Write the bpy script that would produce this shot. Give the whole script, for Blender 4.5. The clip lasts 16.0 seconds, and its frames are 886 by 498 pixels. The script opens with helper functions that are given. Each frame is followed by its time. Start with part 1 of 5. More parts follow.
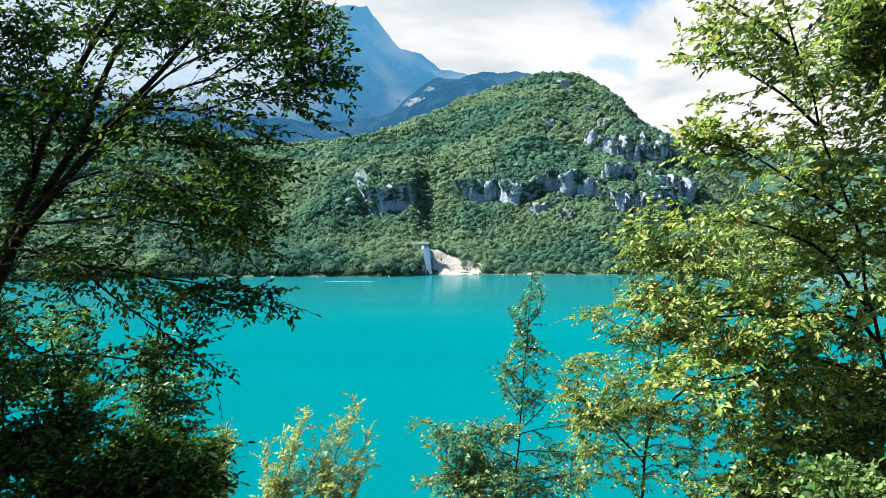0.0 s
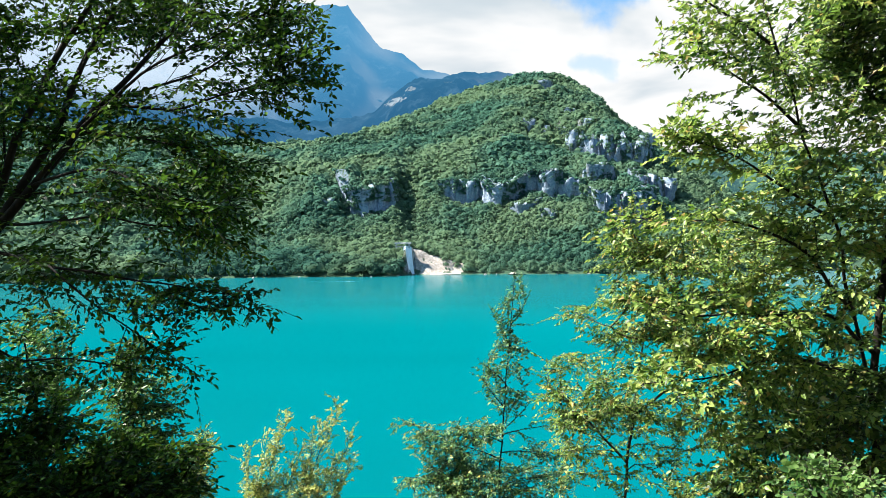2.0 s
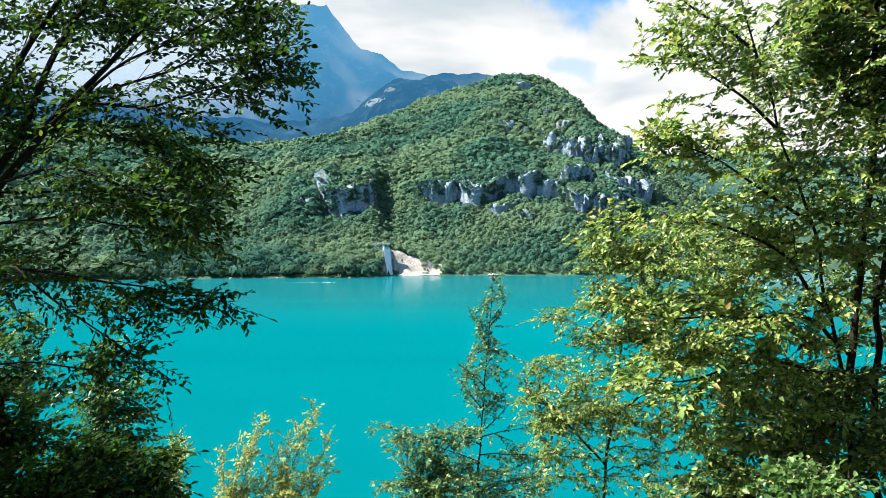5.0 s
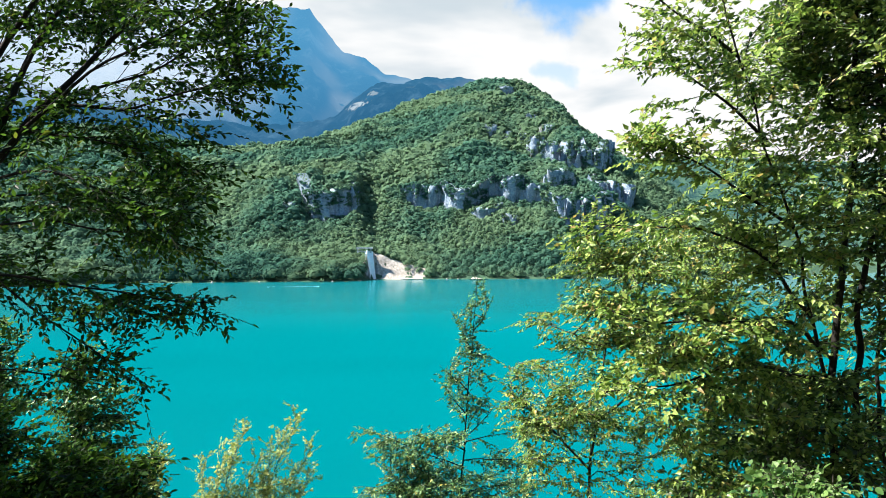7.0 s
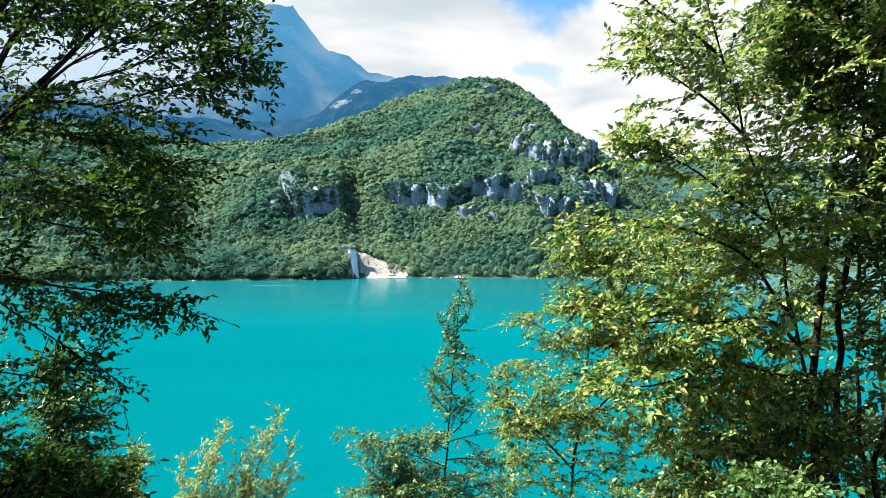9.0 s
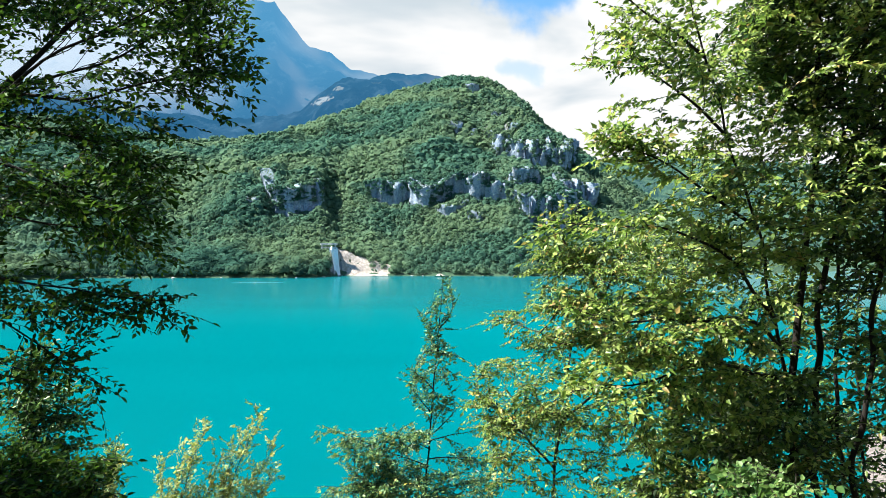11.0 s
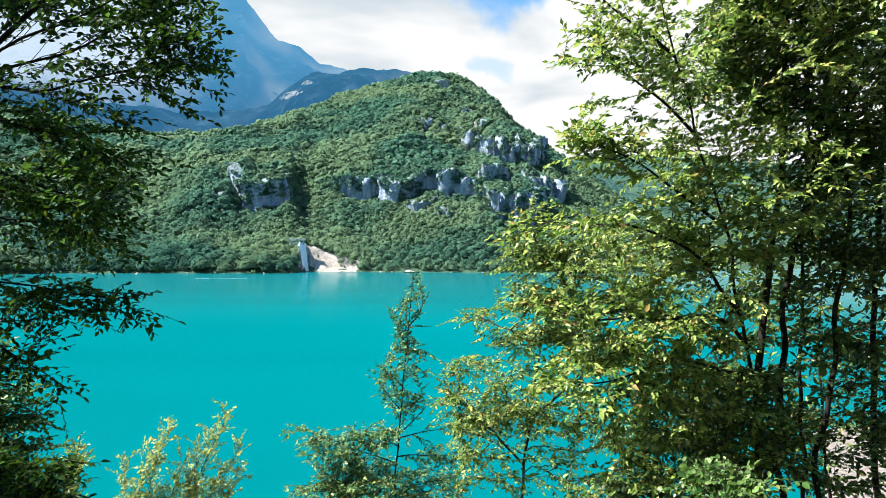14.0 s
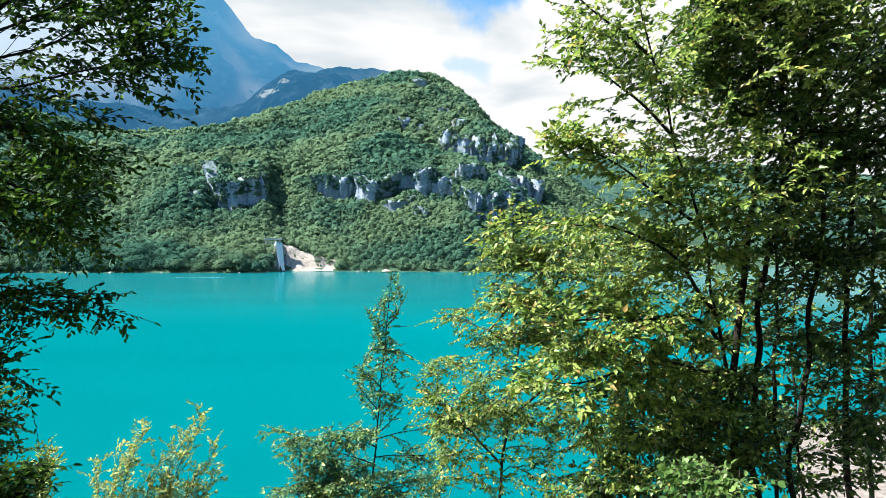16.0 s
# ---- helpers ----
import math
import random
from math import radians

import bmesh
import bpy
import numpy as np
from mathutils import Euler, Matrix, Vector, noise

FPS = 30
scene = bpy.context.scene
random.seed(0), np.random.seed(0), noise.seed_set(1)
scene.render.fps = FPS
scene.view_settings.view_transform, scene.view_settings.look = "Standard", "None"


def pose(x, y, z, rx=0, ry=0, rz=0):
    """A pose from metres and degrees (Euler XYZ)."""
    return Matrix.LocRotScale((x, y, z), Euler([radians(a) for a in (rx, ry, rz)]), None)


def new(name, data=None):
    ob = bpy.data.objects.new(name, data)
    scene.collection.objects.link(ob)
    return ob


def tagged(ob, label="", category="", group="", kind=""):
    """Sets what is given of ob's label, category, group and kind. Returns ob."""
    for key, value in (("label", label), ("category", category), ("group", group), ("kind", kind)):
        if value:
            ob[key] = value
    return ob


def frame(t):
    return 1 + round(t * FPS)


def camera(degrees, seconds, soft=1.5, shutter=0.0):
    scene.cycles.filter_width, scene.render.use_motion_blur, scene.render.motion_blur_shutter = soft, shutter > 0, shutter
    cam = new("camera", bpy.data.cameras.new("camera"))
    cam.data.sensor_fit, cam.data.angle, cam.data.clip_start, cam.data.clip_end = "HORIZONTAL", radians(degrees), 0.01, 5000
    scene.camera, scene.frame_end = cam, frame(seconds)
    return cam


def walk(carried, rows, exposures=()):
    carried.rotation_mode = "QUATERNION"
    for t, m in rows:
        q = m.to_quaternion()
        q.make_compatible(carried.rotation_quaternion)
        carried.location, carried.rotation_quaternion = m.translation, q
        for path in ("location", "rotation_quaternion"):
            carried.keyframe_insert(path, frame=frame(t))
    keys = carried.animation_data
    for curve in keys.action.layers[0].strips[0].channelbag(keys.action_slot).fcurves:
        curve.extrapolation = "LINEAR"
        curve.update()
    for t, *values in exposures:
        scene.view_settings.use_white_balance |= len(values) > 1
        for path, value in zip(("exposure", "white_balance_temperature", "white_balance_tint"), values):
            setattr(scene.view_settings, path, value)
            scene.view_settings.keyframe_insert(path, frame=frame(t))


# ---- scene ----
# ---------------------------------------------------------------- camera
cam = camera(62.0, 16.0, soft=0.7)
PATH = [
    (0.0, pose(0.000, 0.000, 16.000, 90.00, 0.00, 0.00)),
    (0.5, pose(0.001, 0.011, 16.001, 90.02, 0.27, -0.37)),
    (1.0, pose(0.001, 0.022, 16.001, 90.01, 0.20, -0.73)),
    (1.5, pose(0.002, 0.033, 16.002, 90.00, 0.19, -1.07)),
    (2.0, pose(0.003, 0.043, 16.003, 89.99, 0.22, -1.38)),
    (2.5, pose(0.003, 0.053, 16.004, 89.95, 0.12, -1.65)),
    (3.0, pose(0.003, 0.063, 16.004, 89.94, 0.09, -1.95)),
    (3.5, pose(0.004, 0.073, 16.005, 89.94, 0.13, -2.23)),
    (4.0, pose(0.004, 0.082, 16.006, 89.94, 0.16, -2.50)),
    (6.5, pose(0.003, 0.126, 16.010, 90.33, -0.00, -3.99)),
    (7.0, pose(0.003, 0.135, 16.011, 90.36, 0.09, -4.35)),
    (7.5, pose(0.003, 0.143, 16.012, 90.37, 0.13, -4.69)),
    (8.0, pose(0.002, 0.150, 16.013, 90.37, 0.02, -5.02)),
    (8.5, pose(0.002, 0.158, 16.014, 90.32, -0.04, -5.31)),
    (9.0, pose(0.001, 0.165, 16.015, 90.26, -0.08, -5.65)),
    (11.5, pose(-0.004, 0.198, 16.020, 90.06, -0.32, -7.40)),
    (12.0, pose(-0.005, 0.204, 16.021, 89.99, -0.35, -7.74)),
    (12.5, pose(-0.006, 0.210, 16.022, 89.93, -0.46, -8.14)),
    (13.0, pose(-0.008, 0.215, 16.024, 89.89, -0.46, -8.57)),
    (13.5, pose(-0.009, 0.220, 16.025, 89.85, -0.53, -9.03)),
    (14.0, pose(-0.011, 0.225, 16.026, 89.83, -0.55, -9.47)),
    (14.5, pose(-0.012, 0.230, 16.027, 89.81, -0.63, -9.92)),
    (15.0, pose(-0.014, 0.235, 16.028, 89.81, -0.59, -10.37)),
    (15.5, pose(-0.016, 0.239, 16.030, 89.81, -0.59, -10.81)),
    (16.0, pose(-0.018, 0.243, 16.031, 89.81, -0.64, -11.24)),
]
walk(cam, PATH)

# ---------------------------------------------------------------- sun, sky, exposure
SUN_AZ, SUN_EL = -86.0, 50.0          # degrees: from straight ahead towards the right, and above the horizon
scene.view_settings.exposure = 1.83

sun_dir = Vector((math.sin(radians(SUN_AZ)) * math.cos(radians(SUN_EL)),
                  math.cos(radians(SUN_AZ)) * math.cos(radians(SUN_EL)),
                  math.sin(radians(SUN_EL))))
sun_data = bpy.data.lights.new("sun", "SUN")
sun_data.energy, sun_data.angle, sun_data.color = 5.0, radians(0.53), (1.0, 0.95, 0.86)
sun = new("sun", sun_data)
sun.rotation_euler = sun_dir.to_track_quat("Z", "Y").to_euler()
sun.location = (-60, 30, 90)


class Nodes:
    """A small helper to write node trees in few lines."""

    def __init__(self, tree):
        self.tree = tree
        tree.nodes.clear()

    def add(self, kind, inputs=None, **props):
        n = self.tree.nodes.new(kind)
        for k, v in props.items():
            setattr(n, k, v)
        for k, v in (inputs or {}).items():
            sock = n.inputs[k]
            if isinstance(v, bpy.types.NodeSocket):
                self.tree.links.new(v, sock)
            else:
                sock.default_value = v
        return n

    def noise(self, vector, scale, detail=4.0, rough=0.55, distortion=0.0):
        return self.add("ShaderNodeTexNoise", {"Vector": vector, "Scale": scale, "Detail": detail, "Roughness": rough,
                                               "Distortion": distortion}).outputs["Fac"]

    def span(self, value, a, b, c=0.0, d=1.0):
        return self.add("ShaderNodeMapRange", {"Value": value, "From Min": a, "From Max": b, "To Min": c, "To Max": d},
                        interpolation_type="SMOOTHSTEP").outputs["Result"]

    def mix(self, fac, a, b, how="MIX"):
        n = self.add("ShaderNodeMix", data_type="RGBA", blend_type=how)
        for sock, v in ((n.inputs[0], fac), (n.inputs[6], a), (n.inputs[7], b)):
            if isinstance(v, bpy.types.NodeSocket):
                self.tree.links.new(v, sock)
            else:
                sock.default_value = v
        return n.outputs[2]

    def math(self, op, a, b=0.0):
        n = self.add("ShaderNodeMath", operation=op)
        for sock, v in ((n.inputs[0], a), (n.inputs[1], b)):
            if isinstance(v, bpy.types.NodeSocket):
                self.tree.links.new(v, sock)
            else:
                sock.default_value = v
        return n.outputs[0]

    def bump(self, height, strength, distance):
        return self.add("ShaderNodeBump", {"Height": height, "Strength": strength, "Distance": distance}).outputs["Normal"]


def rgb(r, g, b):
    return (r, g, b, 1.0)


world = bpy.data.worlds.new("sky")
scene.world = world
world.use_nodes = True
w = Nodes(world.node_tree)
sky = w.add("ShaderNodeTexSky", sky_type="NISHITA", sun_disc=False, sun_elevation=radians(SUN_EL),
            sun_rotation=radians(SUN_AZ), air_density=1.0, dust_density=0.6)
way = w.add("ShaderNodeTexCoord").outputs["Generated"]
sep = w.add("ShaderNodeSeparateXYZ", {"Vector": way})
lift = w.math("ADD", w.math("MAXIMUM", sep.outputs["Z"], 0.0), 0.16)
plane = w.add("ShaderNodeCombineXYZ", {"X": w.math("DIVIDE", sep.outputs["X"], lift), "Y": w.math("DIVIDE", sep.outputs["Y"], lift), "Z": 0.35}).outputs[0]
puffs = w.noise(plane, 0.75, 7.0, 0.56, 0.25)
tones = w.noise(plane, 1.1, 5.0, 0.5, 0.3)
# cloud banks stand low, thinned overhead and in the unseen sky behind to deepen shade
bank_bias = w.math("ADD", w.span(sep.outputs["Z"], 0.34, 0.52, 0.17, -0.12), w.span(sep.outputs["Y"], 0.15, -0.35, 0.0, -0.26))
# two gaps in the bank where the blue shows
wander = w.add("ShaderNodeVectorMath", {0: w.add("ShaderNodeTexNoise", {"Vector": way, "Scale": 14.0, "Detail": 5.0}).outputs["Color"], 1: (0.5, 0.5, 0.5)}, operation="SUBTRACT").outputs[0]
wander = w.add("ShaderNodeVectorMath", {0: wander, 1: (0.11, 0.11, 0.11)}, operation="MULTIPLY").outputs[0]
bent = w.add("ShaderNodeVectorMath", {0: w.add("ShaderNodeVectorMath", {0: way, 1: wander}, operation="ADD").outputs[0]}, operation="NORMALIZE").outputs[0]
gaps = 0.0
for gap_az, gap_el, inner, outer, much in ((14.2, 20.7, 2.2, 4.2, 1.0), (12.7, 13.0, 0.2, 1.6, 0.45)):
    ga, ge = radians(gap_az), radians(gap_el)
    towards = (math.sin(ga) * math.cos(ge), math.cos(ga) * math.cos(ge), math.sin(ge))
    dot = w.add("ShaderNodeVectorMath", {0: bent, 1: towards}, operation="DOT_PRODUCT").outputs["Value"]
    gaps = w.math("MAXIMUM", gaps, w.span(dot, math.cos(radians(outer)), math.cos(radians(inner)), 0.0, much))
cover = w.math("MULTIPLY", w.span(w.math("ADD", puffs, bank_bias), 0.44, 0.58), w.math("SUBTRACT", 1.0, gaps))
cloud = w.mix(w.span(tones, 0.34, 0.50), rgb(0.74, 0.84, 0.91), rgb(1.16, 1.16, 1.16))
blue = w.mix(1.0, sky.outputs["Color"], rgb(0.15, 0.235, 0.27), "MULTIPLY")
back = w.add("ShaderNodeBackground", {"Color": w.mix(cover, blue, cloud), "Strength": 0.25})
w.add("ShaderNodeOutputWorld", {"Surface": back.outputs[0]})


# ---------------------------------------------------------------- materials
def material(name):
    m = bpy.data.materials.new(name)
    m.use_nodes = True
    return m, Nodes(m.node_tree)


def finish(n, surface):
    n.add("ShaderNodeOutputMaterial", {"Surface": surface})


def place(n):
    return n.add("ShaderNodeNewGeometry").outputs["Position"]


def leaf_material(name, dark, mid, light, dry, dry_share=0.06, glow=0.42, gloss=0.14):
    """Leaves: a mix of greens from leaf to leaf, waxy above, letting light through."""
    m, n = material(name)
    geo = n.add("ShaderNodeNewGeometry")
    island = n.math("FRACT", n.math("ADD", geo.outputs["Random Per Island"], n.add("ShaderNodeObjectInfo").outputs["Random"]))
    a = n.mix(n.span(island, 0.05, 0.45), rgb(*dark), rgb(*mid))
    a = n.mix(n.span(island, 0.38, 0.90), a, rgb(*light))
    a = n.mix(n.span(island, 1.0 - dry_share, 1.0 - dry_share * 0.6), a, rgb(*dry))
    patch = n.noise(geo.outputs["Position"], 2.2, 3.0)
    a = n.mix(n.span(patch, 0.45, 0.7, 0.0, 0.35), a, n.mix(0.08, rgb(*light), rgb(*dry)))
    fleck = n.noise(geo.outputs["Position"], 90.0, 3.0)
    a = n.mix(n.span(fleck, 0.35, 0.75, 0.0, 0.3), a, rgb(*dark))
    body = n.add("ShaderNodeBsdfPrincipled", {"Base Color": a, "Roughness": 0.38, "Specular IOR Level": gloss,
                                              "Normal": n.bump(fleck, 0.25, 0.002)})
    warm = n.mix(0.55, a, rgb(0.105, 0.200, 0.010), "ADD")
    thin = n.add("ShaderNodeBsdfTranslucent", {"Color": n.mix(0.6, a, warm)})
    finish(n, n.add("ShaderNodeMixShader", {0: glow, 1: body.outputs[0], 2: thin.outputs[0]}).outputs[0])
    return m


def bark_material(name, a, b):
    m, n = material(name)
    pos = place(n)
    streak = n.add("ShaderNodeMapping", {"Vector": pos, "Scale": (1.0, 1.0, 0.18)}).outputs[0]
    grain = n.noise(streak, 60.0, 6.0, 0.65)
    blotch = n.noise(pos, 9.0, 4.0)
    c = n.mix(n.span(blotch, 0.4, 0.62), rgb(*a), rgb(*b))
    c = n.mix(n.span(grain, 0.45, 0.7, 0.0, 0.6), c, rgb(a[0] * 0.4, a[1] * 0.4, a[2] * 0.4))
    finish(n, n.add("ShaderNodeBsdfPrincipled", {"Base Color": c, "Roughness": 0.85, "Specular IOR Level": 0.2,
                                                 "Normal": n.bump(grain, 0.6, 0.006)}).outputs[0])
    return m


def ground_material():
    """Woodland soil on gentle ground, pale limestone where it is steep, gravel at the waterline."""
    m, n = material("ground")
    geo = n.add("ShaderNodeNewGeometry")
    pos = geo.outputs["Position"]
    up = n.add("ShaderNodeSeparateXYZ", {"Vector": geo.outputs["True Normal"]}).outputs["Z"]
    high = n.add("ShaderNodeSeparateXYZ", {"Vector": pos}).outputs["Z"]
    flat = n.add("ShaderNodeSeparateXYZ", {"Vector": pos}).outputs["Y"]
    big, mid, fine = n.noise(pos, 0.03, 5.0), n.noise(pos, 0.16, 6.0, 0.62), n.noise(pos, 2.6, 6.0, 0.65)
    soil = n.mix(n.span(mid, 0.35, 0.65), rgb(0.028, 0.040, 0.018), rgb(0.046, 0.058, 0.025))
    soil = n.mix(n.span(fine, 0.42, 0.62, 0.0, 0.8), soil, rgb(0.062, 0.048, 0.028))
    litter = n.noise(pos, 34.0, 4.0, 0.7, 0.6)
    soil = n.mix(n.span(litter, 0.52, 0.66, 0.0, 0.75), soil, rgb(0.120, 0.084, 0.046))
    soil = n.mix(n.span(litter, 0.46, 0.36, 0.0, 0.8), soil, rgb(0.014, 0.013, 0.008))
    scrub = n.mix(n.span(n.noise(pos, 0.5, 5.0, 0.7), 0.35, 0.65), rgb(0.018, 0.050, 0.030), rgb(0.052, 0.096, 0.056))
    soil = n.mix(n.span(flat, 150.0, 240.0), soil, scrub)
    tall = n.add("ShaderNodeMapping", {"Vector": pos, "Scale": (1.0, 1.0, 0.45)}).outputs[0]
    cracks = n.noise(tall, 0.36, 9.0, 0.74, 0.9)
    # dark end of the rock tinted blue to stand for shade
    rock = n.mix(n.span(cracks, 0.36, 0.62), rgb(0.070, 0.086, 0.108), rgb(0.36, 0.37, 0.385))
    rock = n.mix(n.span(mid, 0.52, 0.66, 0.0, 0.55), rock, rgb(0.180, 0.156, 0.114))
    rock = n.mix(n.span(n.noise(pos, 0.11, 6.0, 0.65), 0.44, 0.54, 0.0, 0.9), rock, rgb(0.036, 0.056, 0.026))
    steep = n.span(n.math("ADD", up, n.math("MULTIPLY", n.math("SUBTRACT", mid, 0.5), 0.5)), 0.62, 0.50)
    c = n.mix(steep, soil, rock)
    gravel = n.mix(n.span(fine, 0.35, 0.7), rgb(0.120, 0.106, 0.098), rgb(0.225, 0.200, 0.186))
    beach = n.math("MULTIPLY", n.span(n.math("ADD", high, n.math("MULTIPLY", big, 2.0)), 3.0, 2.2), n.span(flat, 220.0, 150.0))
    c = n.mix(beach, c, gravel)
    rough = n.math("ADD", n.math("MULTIPLY", n.math("MULTIPLY", cracks, steep), 1.6), n.math("MULTIPLY", fine, 0.05))
    finish(n, n.add("ShaderNodeBsdfPrincipled", {"Base Color": c, "Roughness": 0.93, "Specular IOR Level": 0.15,
                                                 "Normal": n.bump(rough, 0.7, 1.2)}).outputs[0])
    return m


def rock_material():
    """Pale limestone, blue shade and haze put into its base colour, with dark water streaks, warm stains and a little
    moss on the ledges.
    """
    m, n = material("limestone")
    geo = n.add("ShaderNodeNewGeometry")
    pos = geo.outputs["Position"]
    up = n.add("ShaderNodeSeparateXYZ", {"Vector": geo.outputs["True Normal"]}).outputs["Z"]
    streak = n.noise(n.add("ShaderNodeMapping", {"Vector": pos, "Scale": (1.0, 1.0, 0.16)}).outputs[0], 0.35, 7.0, 0.68)
    grain, stain = n.noise(pos, 0.9, 7.0, 0.7), n.noise(pos, 0.09, 4.0)
    # both rock tones carry the blue of shade and haze
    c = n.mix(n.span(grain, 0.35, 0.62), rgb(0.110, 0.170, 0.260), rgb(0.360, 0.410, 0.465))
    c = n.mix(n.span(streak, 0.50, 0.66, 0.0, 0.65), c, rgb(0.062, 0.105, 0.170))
    c = n.mix(n.span(stain, 0.55, 0.68, 0.0, 0.4), c, rgb(0.15, 0.135, 0.11))
    moss = n.math("MULTIPLY", n.span(up, 0.25, 0.6), n.span(grain, 0.45, 0.58))
    c = n.mix(moss, c, rgb(0.055, 0.098, 0.036))
    finish(n, n.add("ShaderNodeBsdfPrincipled", {"Base Color": c, "Roughness": 0.9, "Specular IOR Level": 0.2,
                                                 "Normal": n.bump(grain, 0.6, 0.8)}).outputs[0])
    return m


def forest_material():
    m, n = material("far_foliage")
    geo = n.add("ShaderNodeNewGeometry")
    pos, island = geo.outputs["Position"], geo.outputs["Random Per Island"]
    tint = n.add("ShaderNodeAttribute", attribute_name="tint").outputs["Fac"]
    big, groves = n.noise(pos, 0.010, 4.0), n.noise(pos, 0.045, 3.0)
    # greens pushed towards blue, painting in the haze over the hillside
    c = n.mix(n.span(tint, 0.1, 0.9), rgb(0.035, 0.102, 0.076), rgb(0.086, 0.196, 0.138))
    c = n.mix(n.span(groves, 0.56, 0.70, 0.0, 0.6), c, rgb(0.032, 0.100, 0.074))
    c = n.mix(n.span(big, 0.40, 0.58, 0.0, 0.75), c, rgb(0.156, 0.236, 0.128))
    c = n.mix(n.span(island, 0.3, 1.0, 0.0, 0.2), c, rgb(0.060, 0.120, 0.056))
    body = n.add("ShaderNodeBsdfPrincipled", {"Base Color": c, "Roughness": 0.8, "Specular IOR Level": 0.05})
    thin = n.add("ShaderNodeBsdfTranslucent", {"Color": c})
    finish(n, n.add("ShaderNodeMixShader", {0: 0.5, 1: body.outputs[0], 2: thin.outputs[0]}).outputs[0])
    return m


def water_material():
    m, n = material("lake_water")
    pos = place(n)
    wide = n.noise(n.add("ShaderNodeMapping", {"Vector": pos, "Scale": (0.5, 1.0, 1.0)}).outputs[0], 0.010, 3.0)
    c = n.mix(n.span(wide, 0.35, 0.65), rgb(0.000, 0.090, 0.104), rgb(0.000, 0.101, 0.117))
    # paler water towards the east
    east = n.add("ShaderNodeSeparateXYZ", {"Vector": pos}).outputs["X"]
    pale = n.span(n.math("ADD", east, n.math("MULTIPLY", wide, 60.0)), 130.0, 260.0, 0.0, 0.8)
    c = n.mix(pale, c, rgb(0.075, 0.165, 0.178))
    waves = n.noise(n.add("ShaderNodeMapping", {"Vector": pos, "Scale": (0.7, 1.2, 1.0)}).outputs[0], 1.1, 4.0, 0.6)
    ripples = n.bump(waves, 0.10, 0.12)
    body = n.add("ShaderNodeBsdfDiffuse", {"Color": c})
    shine = n.add("ShaderNodeBsdfGlossy", {"Color": rgb(1, 1, 1), "Roughness": 0.12, "Normal": ripples})
    fres = n.add("ShaderNodeFresnel", {"IOR": 1.33, "Normal": ripples}).outputs[0]
    finish(n, n.add("ShaderNodeMixShader", {0: n.math("ADD", n.math("MULTIPLY", fres, 0.012), n.span(fres, 0.50, 0.85, 0.0, 0.42)), 1: body.outputs[0], 2: shine.outputs[0]}).outputs[0])
    return m


